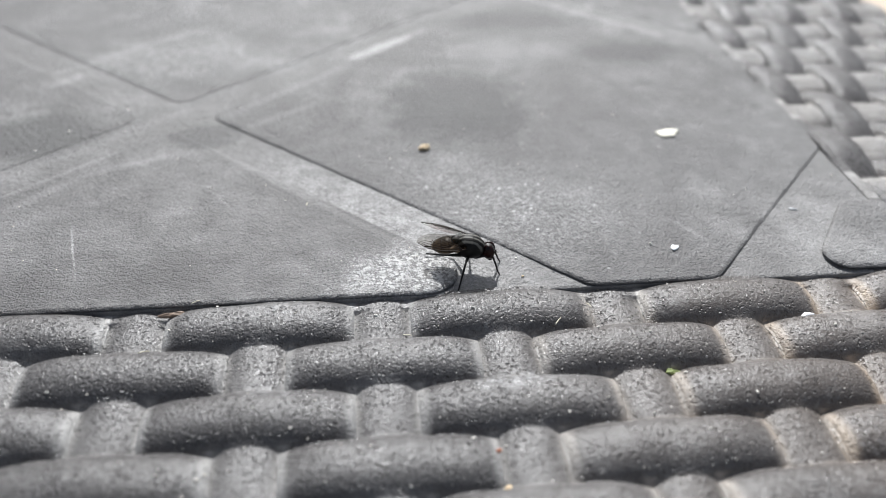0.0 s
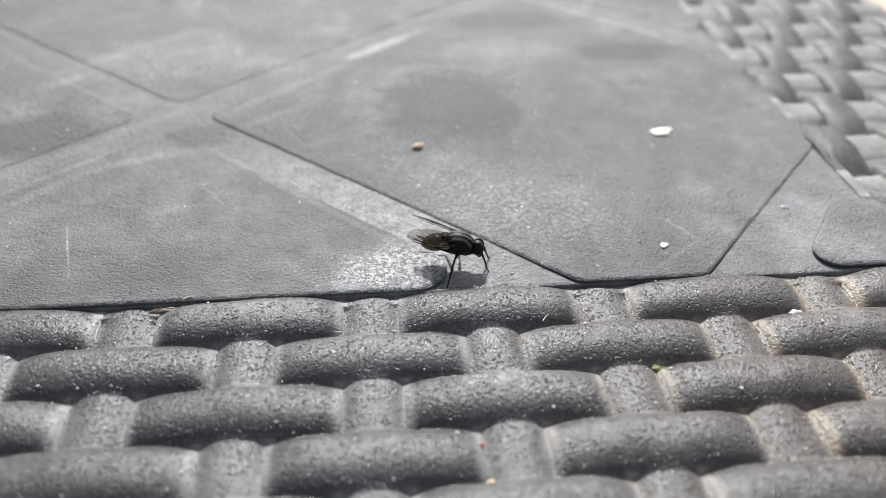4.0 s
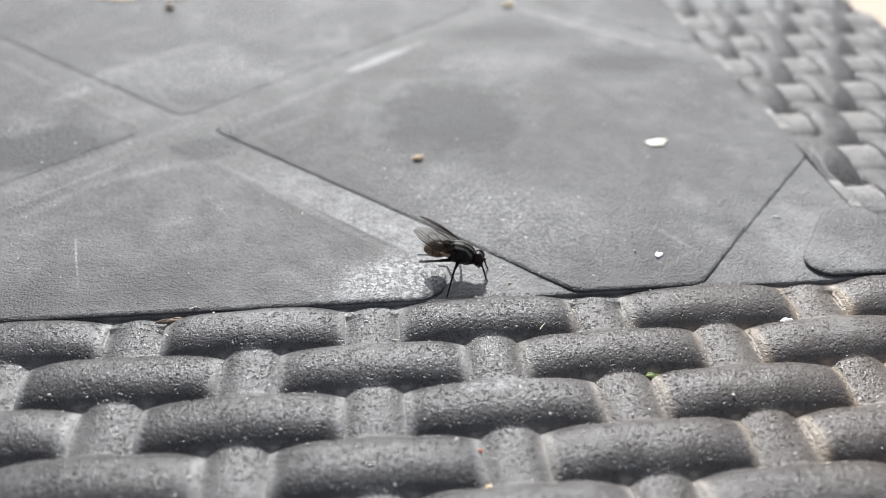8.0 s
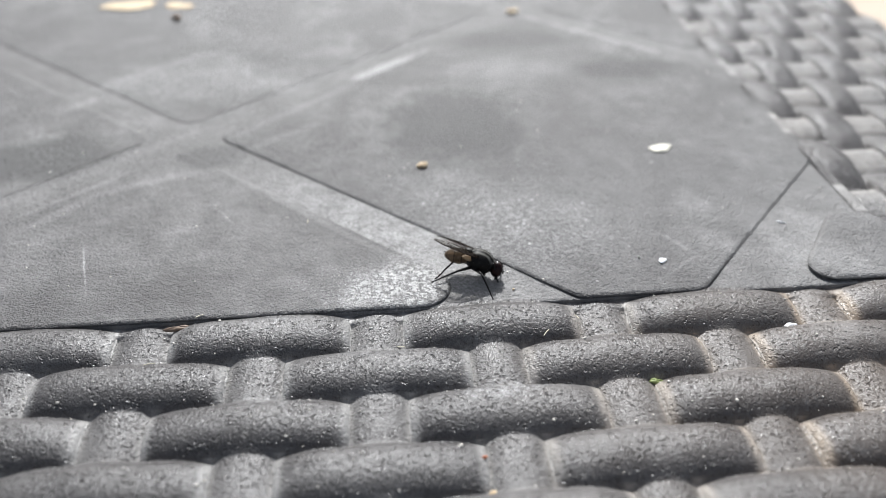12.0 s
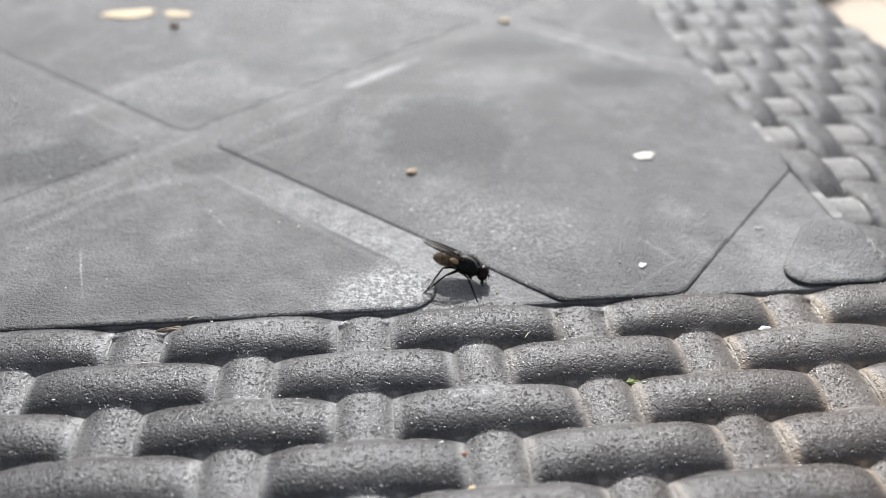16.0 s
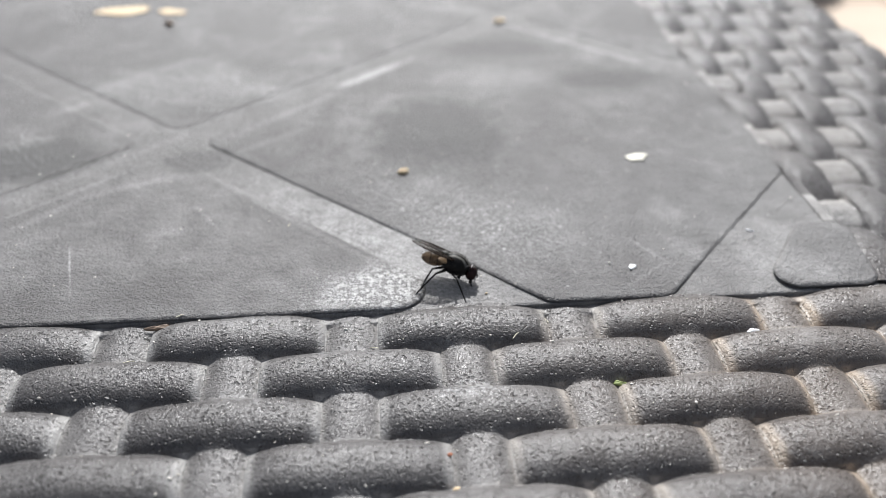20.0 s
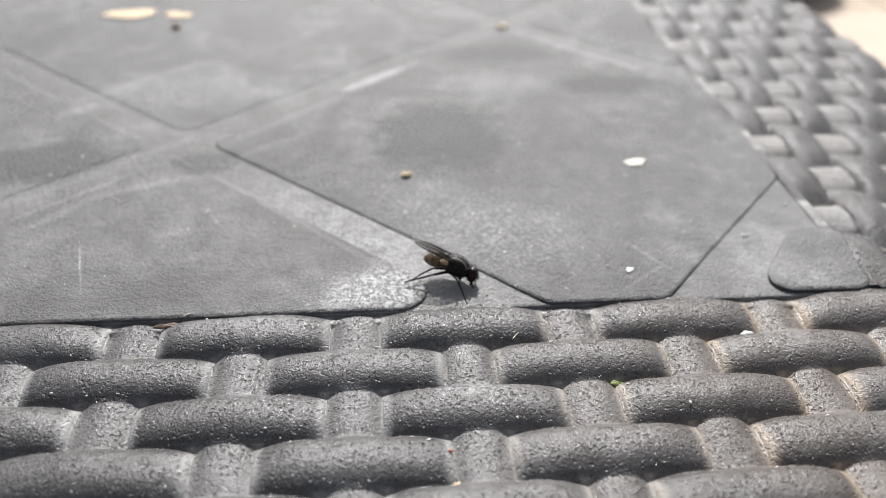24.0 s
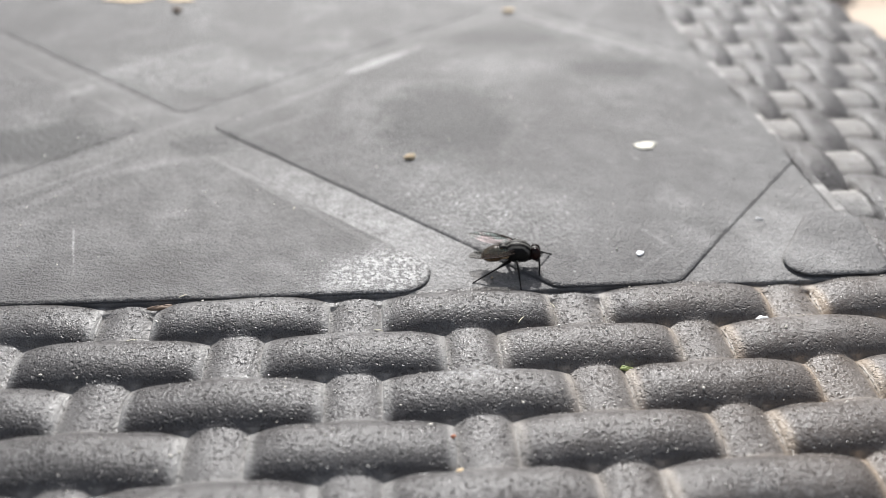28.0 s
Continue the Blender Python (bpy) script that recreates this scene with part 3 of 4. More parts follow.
flake("crumb", -3.0, -18.2, on_weave(-3.0, -18.2), 0.5, 0.4, 0.3, 30, M_RED, "tiny orange-red crumb between woven strands", "crumb", 9)
flake("seed", 15.0, -10.0, on_weave(15, -10.0), 1.5, 0.6, 0.5, -8, M_GREEN, "tiny green seed between woven strands", "seed", 10)
flake("paint_flake", 31.2, -4.0, on_weave(31.2, -4.0), 1.4, 0.6, 0.3, 12, M_WHITE, "small white flake in the weave", "flake", 11)
flake("crumb", -32.6, 1.0, on_weave(-32.6, 1.0), 2.4, 0.7, 0.5, 4, M_BROWN, "dark brown dirt caught beside the panel's lip", "crumb", 14)
flake("crumb", -2.6, -21.2, on_weave(-2.6, -21.2), 0.8, 0.4, 0.2, 20, M_TAN, "tan crumb between woven strands", "crumb", 12)


def grit(count, seed):
    """Pale sand grains and dust motes scattered over the border and the panels."""
    rnd = random.Random(seed)
    bm = bmesh.new()
    for _ in range(count):
        if rnd.random() < 0.78:
            x, y = rnd.uniform(-60, 62), rnd.uniform(-30, 2)
            z = on_weave(x, y)
        else:
            x, y = rnd.uniform(-60, 48), rnd.uniform(4, 60)
            z = 0.0
        s = abs(rnd.gauss(0.045, 0.04)) + 0.025
        m = pose(x * MM, y * MM, (z + s * 0.3) * MM, rnd.uniform(0, 360), rnd.uniform(0, 360), 0) @ Matrix.Diagonal((s * MM * rnd.uniform(0.6, 2.2), s * MM, s * MM * 0.7, 1))
        bmesh.ops.create_icosphere(bm, subdivisions=1, radius=1, matrix=m)
    return bm


ob = part("sand_grains", grit(520, 5), M_SAND)
tagged(ob, "pale sand grains and dust scattered over the table", "sand", kind="stuff")


def straw(x, y, length, turn, bend, r=0.055):
    z = max(on_weave(x, y), on_weave(x + 0.4 * length * math.cos(radians(turn)), y + 0.4 * length * math.sin(radians(turn))), on_weave(x - 0.4 * length * math.cos(radians(turn)), y - 0.4 * length * math.sin(radians(turn)))) + r if y < 2 else r
    pts = [(length * (k / 6 - 0.5) * MM, bend * math.sin(math.pi * k / 6) * MM, 0) for k in range(7)]
    ob = part("straw_splinter", tube(pts, [r * MM * (0.5 + 0.5 * math.sin(math.pi * (0.1 + 0.8 * k / 6))) for k in range(7)], 6), M_STRAW)
    ob.matrix_world = pose(x * MM, y * MM, z * MM, 0, 0, turn)
    tagged(ob, "pale thin straw splinter lying on the weave", "straw", "splinters on the table")


for x, y, l, a, b in ((-34.2, -4.6, 1.1, 8, 0.1), (5.4, -3.2, 1.2, 52, 0.06), (9.2, -0.8, 0.8, -65, 0.05), (-9.6, -3.0, 0.9, -10, 0.05), (-30.5, 2.2, 0.9, 30, 0.1), (46.0, -9.5, 1.0, -40, 0.1), (-20.0, 19.0, 0.6, 80, 0.05)):
    straw(x, y, l, a, b)

# ---- a bowl shape added for an unidentified dark thing on the paving ----
stand_in = new("dark_bowl")
stand_in.location = (0.79, 1.56, FLOOR)
tagged(stand_in, "low dark navy bowl standing in for an unidentified dark thing on the paving", "plant bowl")
part("bowl_body", lathe([(0.11, 0.0), (0.125, 0.005), (0.15, 0.03), (0.165, 0.055), (0.168, 0.06), (0.155, 0.06), (0.15, 0.05)]), M_NAVY, stand_in)
part("filling", lathe([(0.15, 0.045), (0.15, 0.05), (0.05, 0.054)]), M_FILLING, stand_in, "dark filling")


# ---- the fly ----
def fly_materials():
    n = Nodes("grey_striped_thorax")
    p = n.local()
    s = n.node("ShaderNodeSeparateXYZ")
    n.link(p, s.inputs[0])
    wob = n.math("MULTIPLY", n.math("SUBTRACT", n.noise(p, 1800, 2), 0.5), 0.00018)
    yy = n.math("ABSOLUTE", n.math("ADD", s.outputs[1], wob))
    stripe = n.math("MAXIMUM", n.math("MULTIPLY", n.ramp(yy, 0.00012, 0.0002), n.ramp(yy, 0.00040, 0.00030)), n.math("MULTIPLY", n.ramp(yy, 0.00062, 0.0007), n.ramp(yy, 0.00092, 0.00082)))
    upper = n.ramp(s.outputs[2], 0.0, 0.0005)
    col = n.mix(n.math("MULTIPLY", stripe, upper), rgb(0.005, 0.0045, 0.004), rgb(0.13, 0.126, 0.112))
    col = n.mix(n.math("MULTIPLY", n.ramp(n.noise(p, 2600, 3), 0.5, 0.75), 0.35), col, rgb(0.04, 0.036, 0.032))
    thorax = n.done(col, 0.5, n.bump(n.noise(p, 9000, 2), 0.5, 0.00004), Specular_IOR_Level=0.2)

    n = Nodes("brown_banded_abdomen")
    p = n.local()
    s = n.node("ShaderNodeSeparateXYZ")
    n.link(p, s.inputs[0])
    seg = n.math("FRACT", n.math("MULTIPLY", n.math("ADD", s.outputs[0], 0.004), 1150.0))
    line = n.math("MAXIMUM", n.ramp(seg, 0.16, 0.04), n.ramp(seg, 0.90, 0.99))
    side_tan = n.mix(n.ramp(n.noise(p, 1500, 3), 0.35, 0.65), rgb(0.10, 0.065, 0.036), rgb(0.21, 0.14, 0.082))
    top_dark = n.ramp(s.outputs[2], 0.0002, 0.0008)
    tail_dark = n.ramp(s.outputs[0], -0.0010, -0.0018)
    col = n.mix(n.math("MULTIPLY", line, 0.8), side_tan, rgb(0.03, 0.018, 0.012))
    col = n.mix(n.math("MULTIPLY", top_dark, 0.85), col, rgb(0.03, 0.025, 0.02))
    col = n.mix(n.math("MULTIPLY", tail_dark, 0.5), col, rgb(0.06, 0.045, 0.03))
    abdomen = n.done(col, 0.38, n.bump(n.math("ADD", line, n.math("MULTIPLY", n.noise(p, 7000, 2), 0.4)), 0.4, 0.00005), Specular_IOR_Level=0.25)

    n = Nodes("compound_eye")
    p = n.local()
    cells_h = n.voronoi(p, 22000)
    eye = n.done(n.mix(n.ramp(n.noise(p, 900, 2), 0.35, 0.65), rgb(0.006, 0.003, 0.003), rgb(0.02, 0.005, 0.004)), 0.25, n.bump(cells_h, 0.35, 0.00002), Specular_IOR_Level=0.22)
    black = plain("black_chitin", (0.005, 0.0045, 0.004), (0.010, 0.0085, 0.008), 0.5, 3000, 0.4, 0.00003, Specular_IOR_Level=0.25)
    face = plain("silvery_face", (0.010, 0.009, 0.008), (0.045, 0.042, 0.037), 0.55, 3000, 0.3, 0.00003)
    tan = plain("tan_wing_base", (0.17, 0.11, 0.06), (0.40, 0.28, 0.16), 0.55, 1400, 0.3, 0.00003)

    n = Nodes("wing_film")
    p = n.local()
    clear = n.node("ShaderNodeBsdfTransparent")
    clear.inputs[0].default_value = rgb(0.94, 0.92, 0.89)
    glossy = n.node("ShaderNodeBsdfGlossy")
    glossy.inputs["Roughness"].default_value = 0.45
    hue = n.noise(p, 520, 2, 0.5, 0.8)
    film = n.mix(n.ramp(hue, 0.42, 0.60), rgb(0.95, 0.78, 0.80), rgb(0.74, 0.95, 0.92))
    n.link(film, glossy.inputs["Color"])
    n.link(n.bump(n.noise(p, 900, 2), 0.35, 0.00008), glossy.inputs["Normal"])
    brown = n.node("ShaderNodeBsdfTranslucent")
    brown.inputs[0].default_value = rgb(0.07, 0.05, 0.034)
    m1, m2 = n.node("ShaderNodeMixShader"), n.node("ShaderNodeMixShader")
    m1.inputs[0].default_value = 0.26
    n.link(clear.outputs[0], m1.inputs[1]), n.link(brown.outputs[0], m1.inputs[2])
    sx = n.node("ShaderNodeSeparateXYZ")
    n.link(p, sx.inputs[0])
    n.link(n.ramp(sx.outputs[0], -0.005, -0.0008, 0.22, 0.62), m1.inputs[0])
    fres = n.node("ShaderNodeFresnel")
    fres.inputs[0].default_value = 1.5
    n.link(n.math("ADD", n.math("MULTIPLY", fres.outputs[0], 0.03), 0.001), m2.inputs[0])
    n.link(m1.outputs[0], m2.inputs[1]), n.link(glossy.outputs[0], m2.inputs[2])
    n.link(m2.outputs[0], n.out.inputs["Surface"])
    return thorax, abdomen, eye, black, face, tan, n.mat


M_THORAX, M_ABDOMEN, M_EYE, M_BLACK, M_FACE, M_WINGBASE, M_WING = fly_materials()
M_VEIN = plain("brown_wing_vein", (0.012, 0.008, 0.006), (0.03, 0.02, 0.014), 0.6, 2000, 0.2, 0.00002, Specular_IOR_Level=0.12)

fly = new("fly")
tagged(fly, "dark grey housefly with clear veined wings standing on the table", "fly")


def thorax_shape(c):
    k = 1.0 - 0.10 * (c.x / 1.5) ** 2
    z = c.z * (1.05 if c.z > 0 else 0.95)
    if c.x < -0.9 and c.z > 0:
        z *= 1.0 - 0.25 * (-c.x - 0.9)
    return Vector((c.x, c.y * k, z)) * MM


def abdomen_shape(c):
    s = (c.x + 1.85) / 3.7
    taper = 0.72 + 0.42 * math.sin(math.pi * min(1.0, 0.18 + 0.72 * s)) - 0.1
    ring = 1.0 + 0.018 * math.sin((c.x + 1.9) * 2 * math.pi / 0.87)
    return Vector((c.x, c.y * taper * ring, (c.z * taper * ring) - 0.10 * (1 - s) ** 2)) * MM


def bristles(count, rx, ry, rz, length, seed, x_from=-1.0, r=0.018, back=0.7):
    """Short stiff hairs that stand off an ellipsoid, swept backwards."""
    rnd = random.Random(seed)
    bm = bmesh.new()
    for _ in range(count):
        a, u = rnd.uniform(-0.5, math.pi + 0.5), rnd.uniform(x_from, 0.95)
        s = math.sqrt(max(0.0, 1 - u * u))
        d = Vector((u, s * math.cos(a), s * math.sin(a)))
        p = Vector((d.x * rx, d.y * ry, d.z * rz)) * MM
        q = p + (d + Vector((-back, 0, 0.15))).normalized() * length * rnd.uniform(0.6, 1.2) * MM
        tube([p * 0.97, (p + q) / 2 + Vector((0, 0, 0.02 * MM)), q], [r * MM, r * 0.8 * MM, r * 0.2 * MM], 4, bm)
    return bm


thorax = part("thorax", blob(1.78, 1.32, 1.32, 32, 20, thorax_shape), M_THORAX, fly, "black thorax with pale grey stripes")
part("thorax_bristles", bristles(80, 1.7, 1.22, 1.25, 0.5, 3), M_BLACK, thorax)
scut = part("scutellum", blob(0.55 * MM, 0.6 * MM, 0.35 * MM), M_THORAX, thorax)
scut.location = (-1.5 * MM, 0, 0.66 * MM)
abdomen = part("abdomen", blob(1.72, 1.05, 0.86, 32, 24, abdomen_shape), M_ABDOMEN, fly, "brown abdomen with darker segment bands")
abdomen.location = (-2.35 * MM, 0, -0.3 * MM)
abdomen.rotation_euler = (0, radians(-15), 0)
part("abdomen_bristles", bristles(60, 1.68, 0.95, 0.82, 0.35, 8, -0.98, 0.013, 1.0), M_BLACK, abdomen)

head = part("head", blob(0.66 * MM, 0.72 * MM, 0.82 * MM, 28, 18), M_FACE, fly, "silvery dark face")
head.location = (2.0 * MM, 0, -0.10 * MM)
for s in (1, -1):
    eye = part("eye", blob(0.68 * MM, 0.44 * MM, 0.86 * MM, 28, 20), M_EYE, head, "large dark red-brown compound eye")
    eye.location = (0.06 * MM, s * 0.36 * MM, 0.02 * MM)
    eye.rotation_euler = (0, radians(-8), s * radians(14))
    part("antenna", tube([(0.66 * MM, s * 0.12 * MM, 0.12 * MM), (0.84 * MM, s * 0.16 * MM, 0.0), (0.90 * MM, s * 0.18 * MM, -0.22 * MM)], [0.06 * MM, 0.08 * MM, 0.05 * MM], 8), M_BLACK, head)
    part("arista", tube([(0.84 * MM, s * 0.17 * MM, 0.02 * MM), (1.05 * MM, s * 0.34 * MM, 0.16 * MM), (1.16 * MM, s * 0.46 * MM, 0.32 * MM)], [0.022 * MM, 0.015 * MM, 0.006 * MM], 5), M_BLACK, head)
part("proboscis", tube([(0.30 * MM, 0, -0.62 * MM), (0.38 * MM, 0, -1.0 * MM), (0.42 * MM, 0, -1.12 * MM)], [0.20 * MM, 0.17 * MM, 0.24 * MM], 12), M_BLACK, head)
part("head_bristles", bristles(36, 0.70, 0.4, 0.92, 0.30, 11, 0.1, 0.014, -0.3), M_BLACK, head)
for s in (1, -1):
    cal = part("wing_lobe", blob(0.62, 0.42, 0.14, 24, 16, lambda c: Vector((c.x, c.y * (1.0 + 0.5 * c.x), c.z + 0.12 * math.sin(4 * c.x) * c.y)) * MM), M_WINGBASE, fly, "pale tan lobe beneath the wing")
    cal.location = (-1.45 * MM, s * 1.02 * MM, 0.14 * MM)
    cal.rotation_euler = (s * radians(-38), radians(-8), s * radians(-18))

WING_LEN, WING_WID = 5.3, 1.9


def wing_outline(s):
    """Front and rear edge of a wing at the share s of its length, outwards and inwards of its axis."""
    lead = 0.42 * math.sin(math.pi * min(1.0, s * 0.9 + 0.08)) ** 0.7 * (1 - max(0.0, s - 0.82) / 0.18 * 0.85)
    rear = (0.62 * (1 - math.exp(-s * 7))) * math.sqrt(max(0.0, 1 - max(0.0, (s - 0.35) / 0.65) ** 2.4)) + 0.04
    return lead * WING_WID, rear * WING_WID


def wing_point(s, f, side):
    """A point of the wing: s along it, f across it from the front edge (0) to the rear (1)."""
    lead, rear = wing_outline(s)
    y = lead + (-rear - lead) * f
    z = 0.16 * math.sin(math.pi * f) * (1 - s) + 0.06 * math.sin(9 * f + 4 * s) * s - 0.10 * s * s
    return Vector((-s * WING_LEN * MM, side * y * MM, z * MM))


def wing_mesh(side):
    bm = bmesh.new()
    rows = [[bm.verts.new(wing_point(i / 28, k / 12, side)) for k in range(13)] for i in range(29)]
    for a, b in zip(rows, rows[1:]):
        for k in range(12):
            bm.faces.new((a[k], a[k + 1], b[k + 1], b[k]))
    return bm


VEINS = ((0.0, 0.0, 0.02, 0.97, 0.075), (0.03, 0.03, 0.20, 0.80, 0.05), (0.08, 0.20, 0.12, 0.99, 0.05), (0.12, 0.36, 0.10, 0.97, 0.05), (0.16, 0.52, 0.12, 0.86, 0.045), (0.2, 0.78, 0.12, 0.62, 0.04))
wings = []
for s in (1, -1):
    w = part("wing", wing_mesh(s), M_WING, fly, "clear brownish wing with dark veins")
    for f0, f1, s0, s1, r in VEINS:
        pts = [wing_point(s0 + (s1 - s0) * k / 14, f0 + (f1 - f0) * (k / 14) ** 0.8, s) for k in range(15)]
        part("vein", tube(pts, [r * MM * (1 - 0.6 * k / 14) for k in range(15)], 6), M_VEIN, w)
    pts = [wing_point(0.48 + 0.04 * k / 4, 0.16 + 0.22 * k / 4, s) for k in range(5)]
    part("vein", tube(pts, [0.03 * MM] * 5, 6), M_VEIN, w)
    pts = [wing_point(0.62 + 0.08 * k / 4, 0.32 + 0.26 * k / 4, s) for k in range(5)]
    part("vein", tube(pts, [0.03 * MM] * 5, 6), M_VEIN, w)
    wings.append(w)

# legs: place of the hip, length of the thigh and of the shin with its foot
LEGS = {"front": ((0.95, 0.55, -0.85), 1.65, 2.65), "middle": ((0.1, 0.65, -0.95), 1.9, 3.1), "hind": ((-0.6, 0.6, -0.85), 2.2, 3.2)}
legs = {}
for which, (hip, a, b) in LEGS.items():
    for s in (1, -1):
        bm = tube([(-0.25 * MM, 0, 0.1 * MM), (0, 0, 0), (0.25 * a * MM, 0, 0.06 * MM), (0.65 * a * MM, 0, 0.05 * MM), (a * MM, 0, 0)], [0.22 * MM, 0.20 * MM, 0.19 * MM, 0.155 * MM, 0.10 * MM], 10)
        leg = part("leg", bm, M_BLACK, fly)
        leg.location = (hip[0] * MM, s * hip[1] * MM, hip[2] * MM)
        bm = tube([(0, 0, 0), (0.1 * b * MM, 0, 0.01 * MM), (0.5 * b * MM, 0, 0.02 * MM), (0.58 * b * MM, 0, 0), (0.7 * b * MM, 0, -0.05 * MM), (0.85 * b * MM, 0, -0.05 * MM), (0.97 * b * MM, 0, 0.0), (b * MM, 0, 0.04 * MM)], [0.11 * MM, 0.115 * MM, 0.105 * MM, 0.09 * MM, 0.08 * MM, 0.075 * MM, 0.085 * MM, 0.04 * MM], 8)
        rnd = random.Random(4)
        for _ in range(14):
            x, an = rnd.uniform(0.1, 0.95) * b, rnd.uniform(0, 6.28)
            o = Vector((0, math.cos(an), math.sin(an)))
            tube([Vector((x, 0, 0)) * MM, (Vector((x + 0.12, 0, 0)) + o * 0.2) * MM], [0.014 * MM, 0.004 * MM], 4, bm)
        shin = part("shin", bm, M_BLACK, leg)
        shin.location = (a * MM, 0, 0)
        legs[which, s] = (leg, shin, Vector((hip[0], s * hip[1], hip[2])), a, b)


def bent(hip, foot, a, b, side, back=None):
    """The poses of thigh and shin that bring the foot to a place, all in the fly's own millimetres."""
    d = foot - hip
    dist = min(max(d.length, abs(a - b) + 0.15), (a + b) * 0.985)
    d = d.normalized()
    up = back or Vector((-0.1, side * 0.85, 0.6))
    up = (up - d * up.dot(d)).normalized()
    ca = (a * a + dist * dist - b * b) / (2 * a * dist)
    ang = math.acos(max(-1, min(1, ca)))
    knee_dir = d * math.cos(ang) + up * math.sin(ang)
    knee = hip + knee_dir * a
    shin_dir = (hip + d * dist - knee).normalized()
    side_axis = d.cross(up).normalized()

    def basis(x, at):
        z = x.cross(side_axis) * -1
        if z.dot(up) < 0:
            z = -z
        y = z.cross(x)
        m = Matrix((x, y, z)).transposed().to_4x4()
        m.translation = at * MM
        return m

    thigh, lower = basis(knee_dir, hip), basis(shin_dir, knee)
    return thigh, thigh.inverted() @ lower


HEAD = Vector((2.02, 0, -0.18))
# seconds; the head's place (millimetres), yaw, nose down, roll (degrees)
BODY = [
    (0.0, -0.45, 5.7, 2.12, -12, 6, 0), (3.4, -0.42, 5.75, 2.12, -12, 6, 0), (7.2, -0.38, 5.6, 2.12, -12, 6, 0), (7.6, -0.3, 5.7, 2.12, -16, 9, 0),
    (8.4, -0.25, 5.6, 2.12, -16, 12, 0), (9.0, -0.3, 5.6, 2.12, -16, 15, 0), (9.7, -0.3, 5.6, 2.12, -16, 10, 0), (10.05, -0.35, 5.65, 2.1, -14, 6, 0),
    (10.2, 1.6, 6.0, 2.05, 4, 0, 0), (10.9, 1.55, 6.1, 2.05, 3, 0, 0), (11.2, 1.2, 5.8, 1.8, 0, 3, 0), (11.35, 1.3, 5.9, 1.5, -6, 6, -6),
    (11.6, 1.5, 6.2, 0.9, -20, 15, -20), (12.5, 1.5, 6.3, 0.9, -22, 16, -24), (14.5, 1.6, 6.2, 0.9, -23, 17, -25), (17.0, 1.75, 6.3, 0.9, -23, 17, -25),
    (20.0, 1.65, 6.4, 0.9, -23, 17, -25), (24.0, 1.6, 6.35, 0.9, -24, 17, -24), (27.0, 1.6, 6.3, 0.9, -24, 17, -24), (27.65, 1.75, 6.2, 1.0, -22, 14, -20),
    (27.8, 4.1, 6.2, 1.75, -6, 0, 0), (28.0, 8.1, 5.7, 1.8, -5, 0, 0)]


def body_pose(x, y, z, yaw, down, roll):
    turn = pose(0, 0, 0, 0, 0, yaw) @ pose(0, 0, 0, 0, down, 0) @ pose(0, 0, 0, roll, 0, 0)
    m = turn.copy()
    m.translation = Vector((x, y, z)) - turn.to_3x3() @ HEAD
    return m



def foot(x, y):
    return (x, y, band_height(y))


# seconds, then the six feet on the table (millimetres): front, middle and hind, first of the side that faces away, then of the near side
STAND = {
    "a": (foot(1.2, 6.9), foot(0.8, 4.7), foot(-2.0, 11.0), foot(-3.95, 2.35)),
    "b": (foot(4.2, 8.2), foot(3.8, 5.3), foot(0.3, 10.6), foot(-0.9, 2.9)),
    "c": (foot(2.6, 7.8), foot(1.7, 5.6), foot(0.4, 10.0), foot(0.8, 2.5)),
    "d": (foot(6.8, 8.2), foot(6.6, 4.4), foot(3.0, 10.0), foot(3.2, 2.6)),
    "e": ((10.6, 7.8, 0), foot(8.6, 3.6), (7.0, 10.0, 0), foot(6.2, 1.9))}
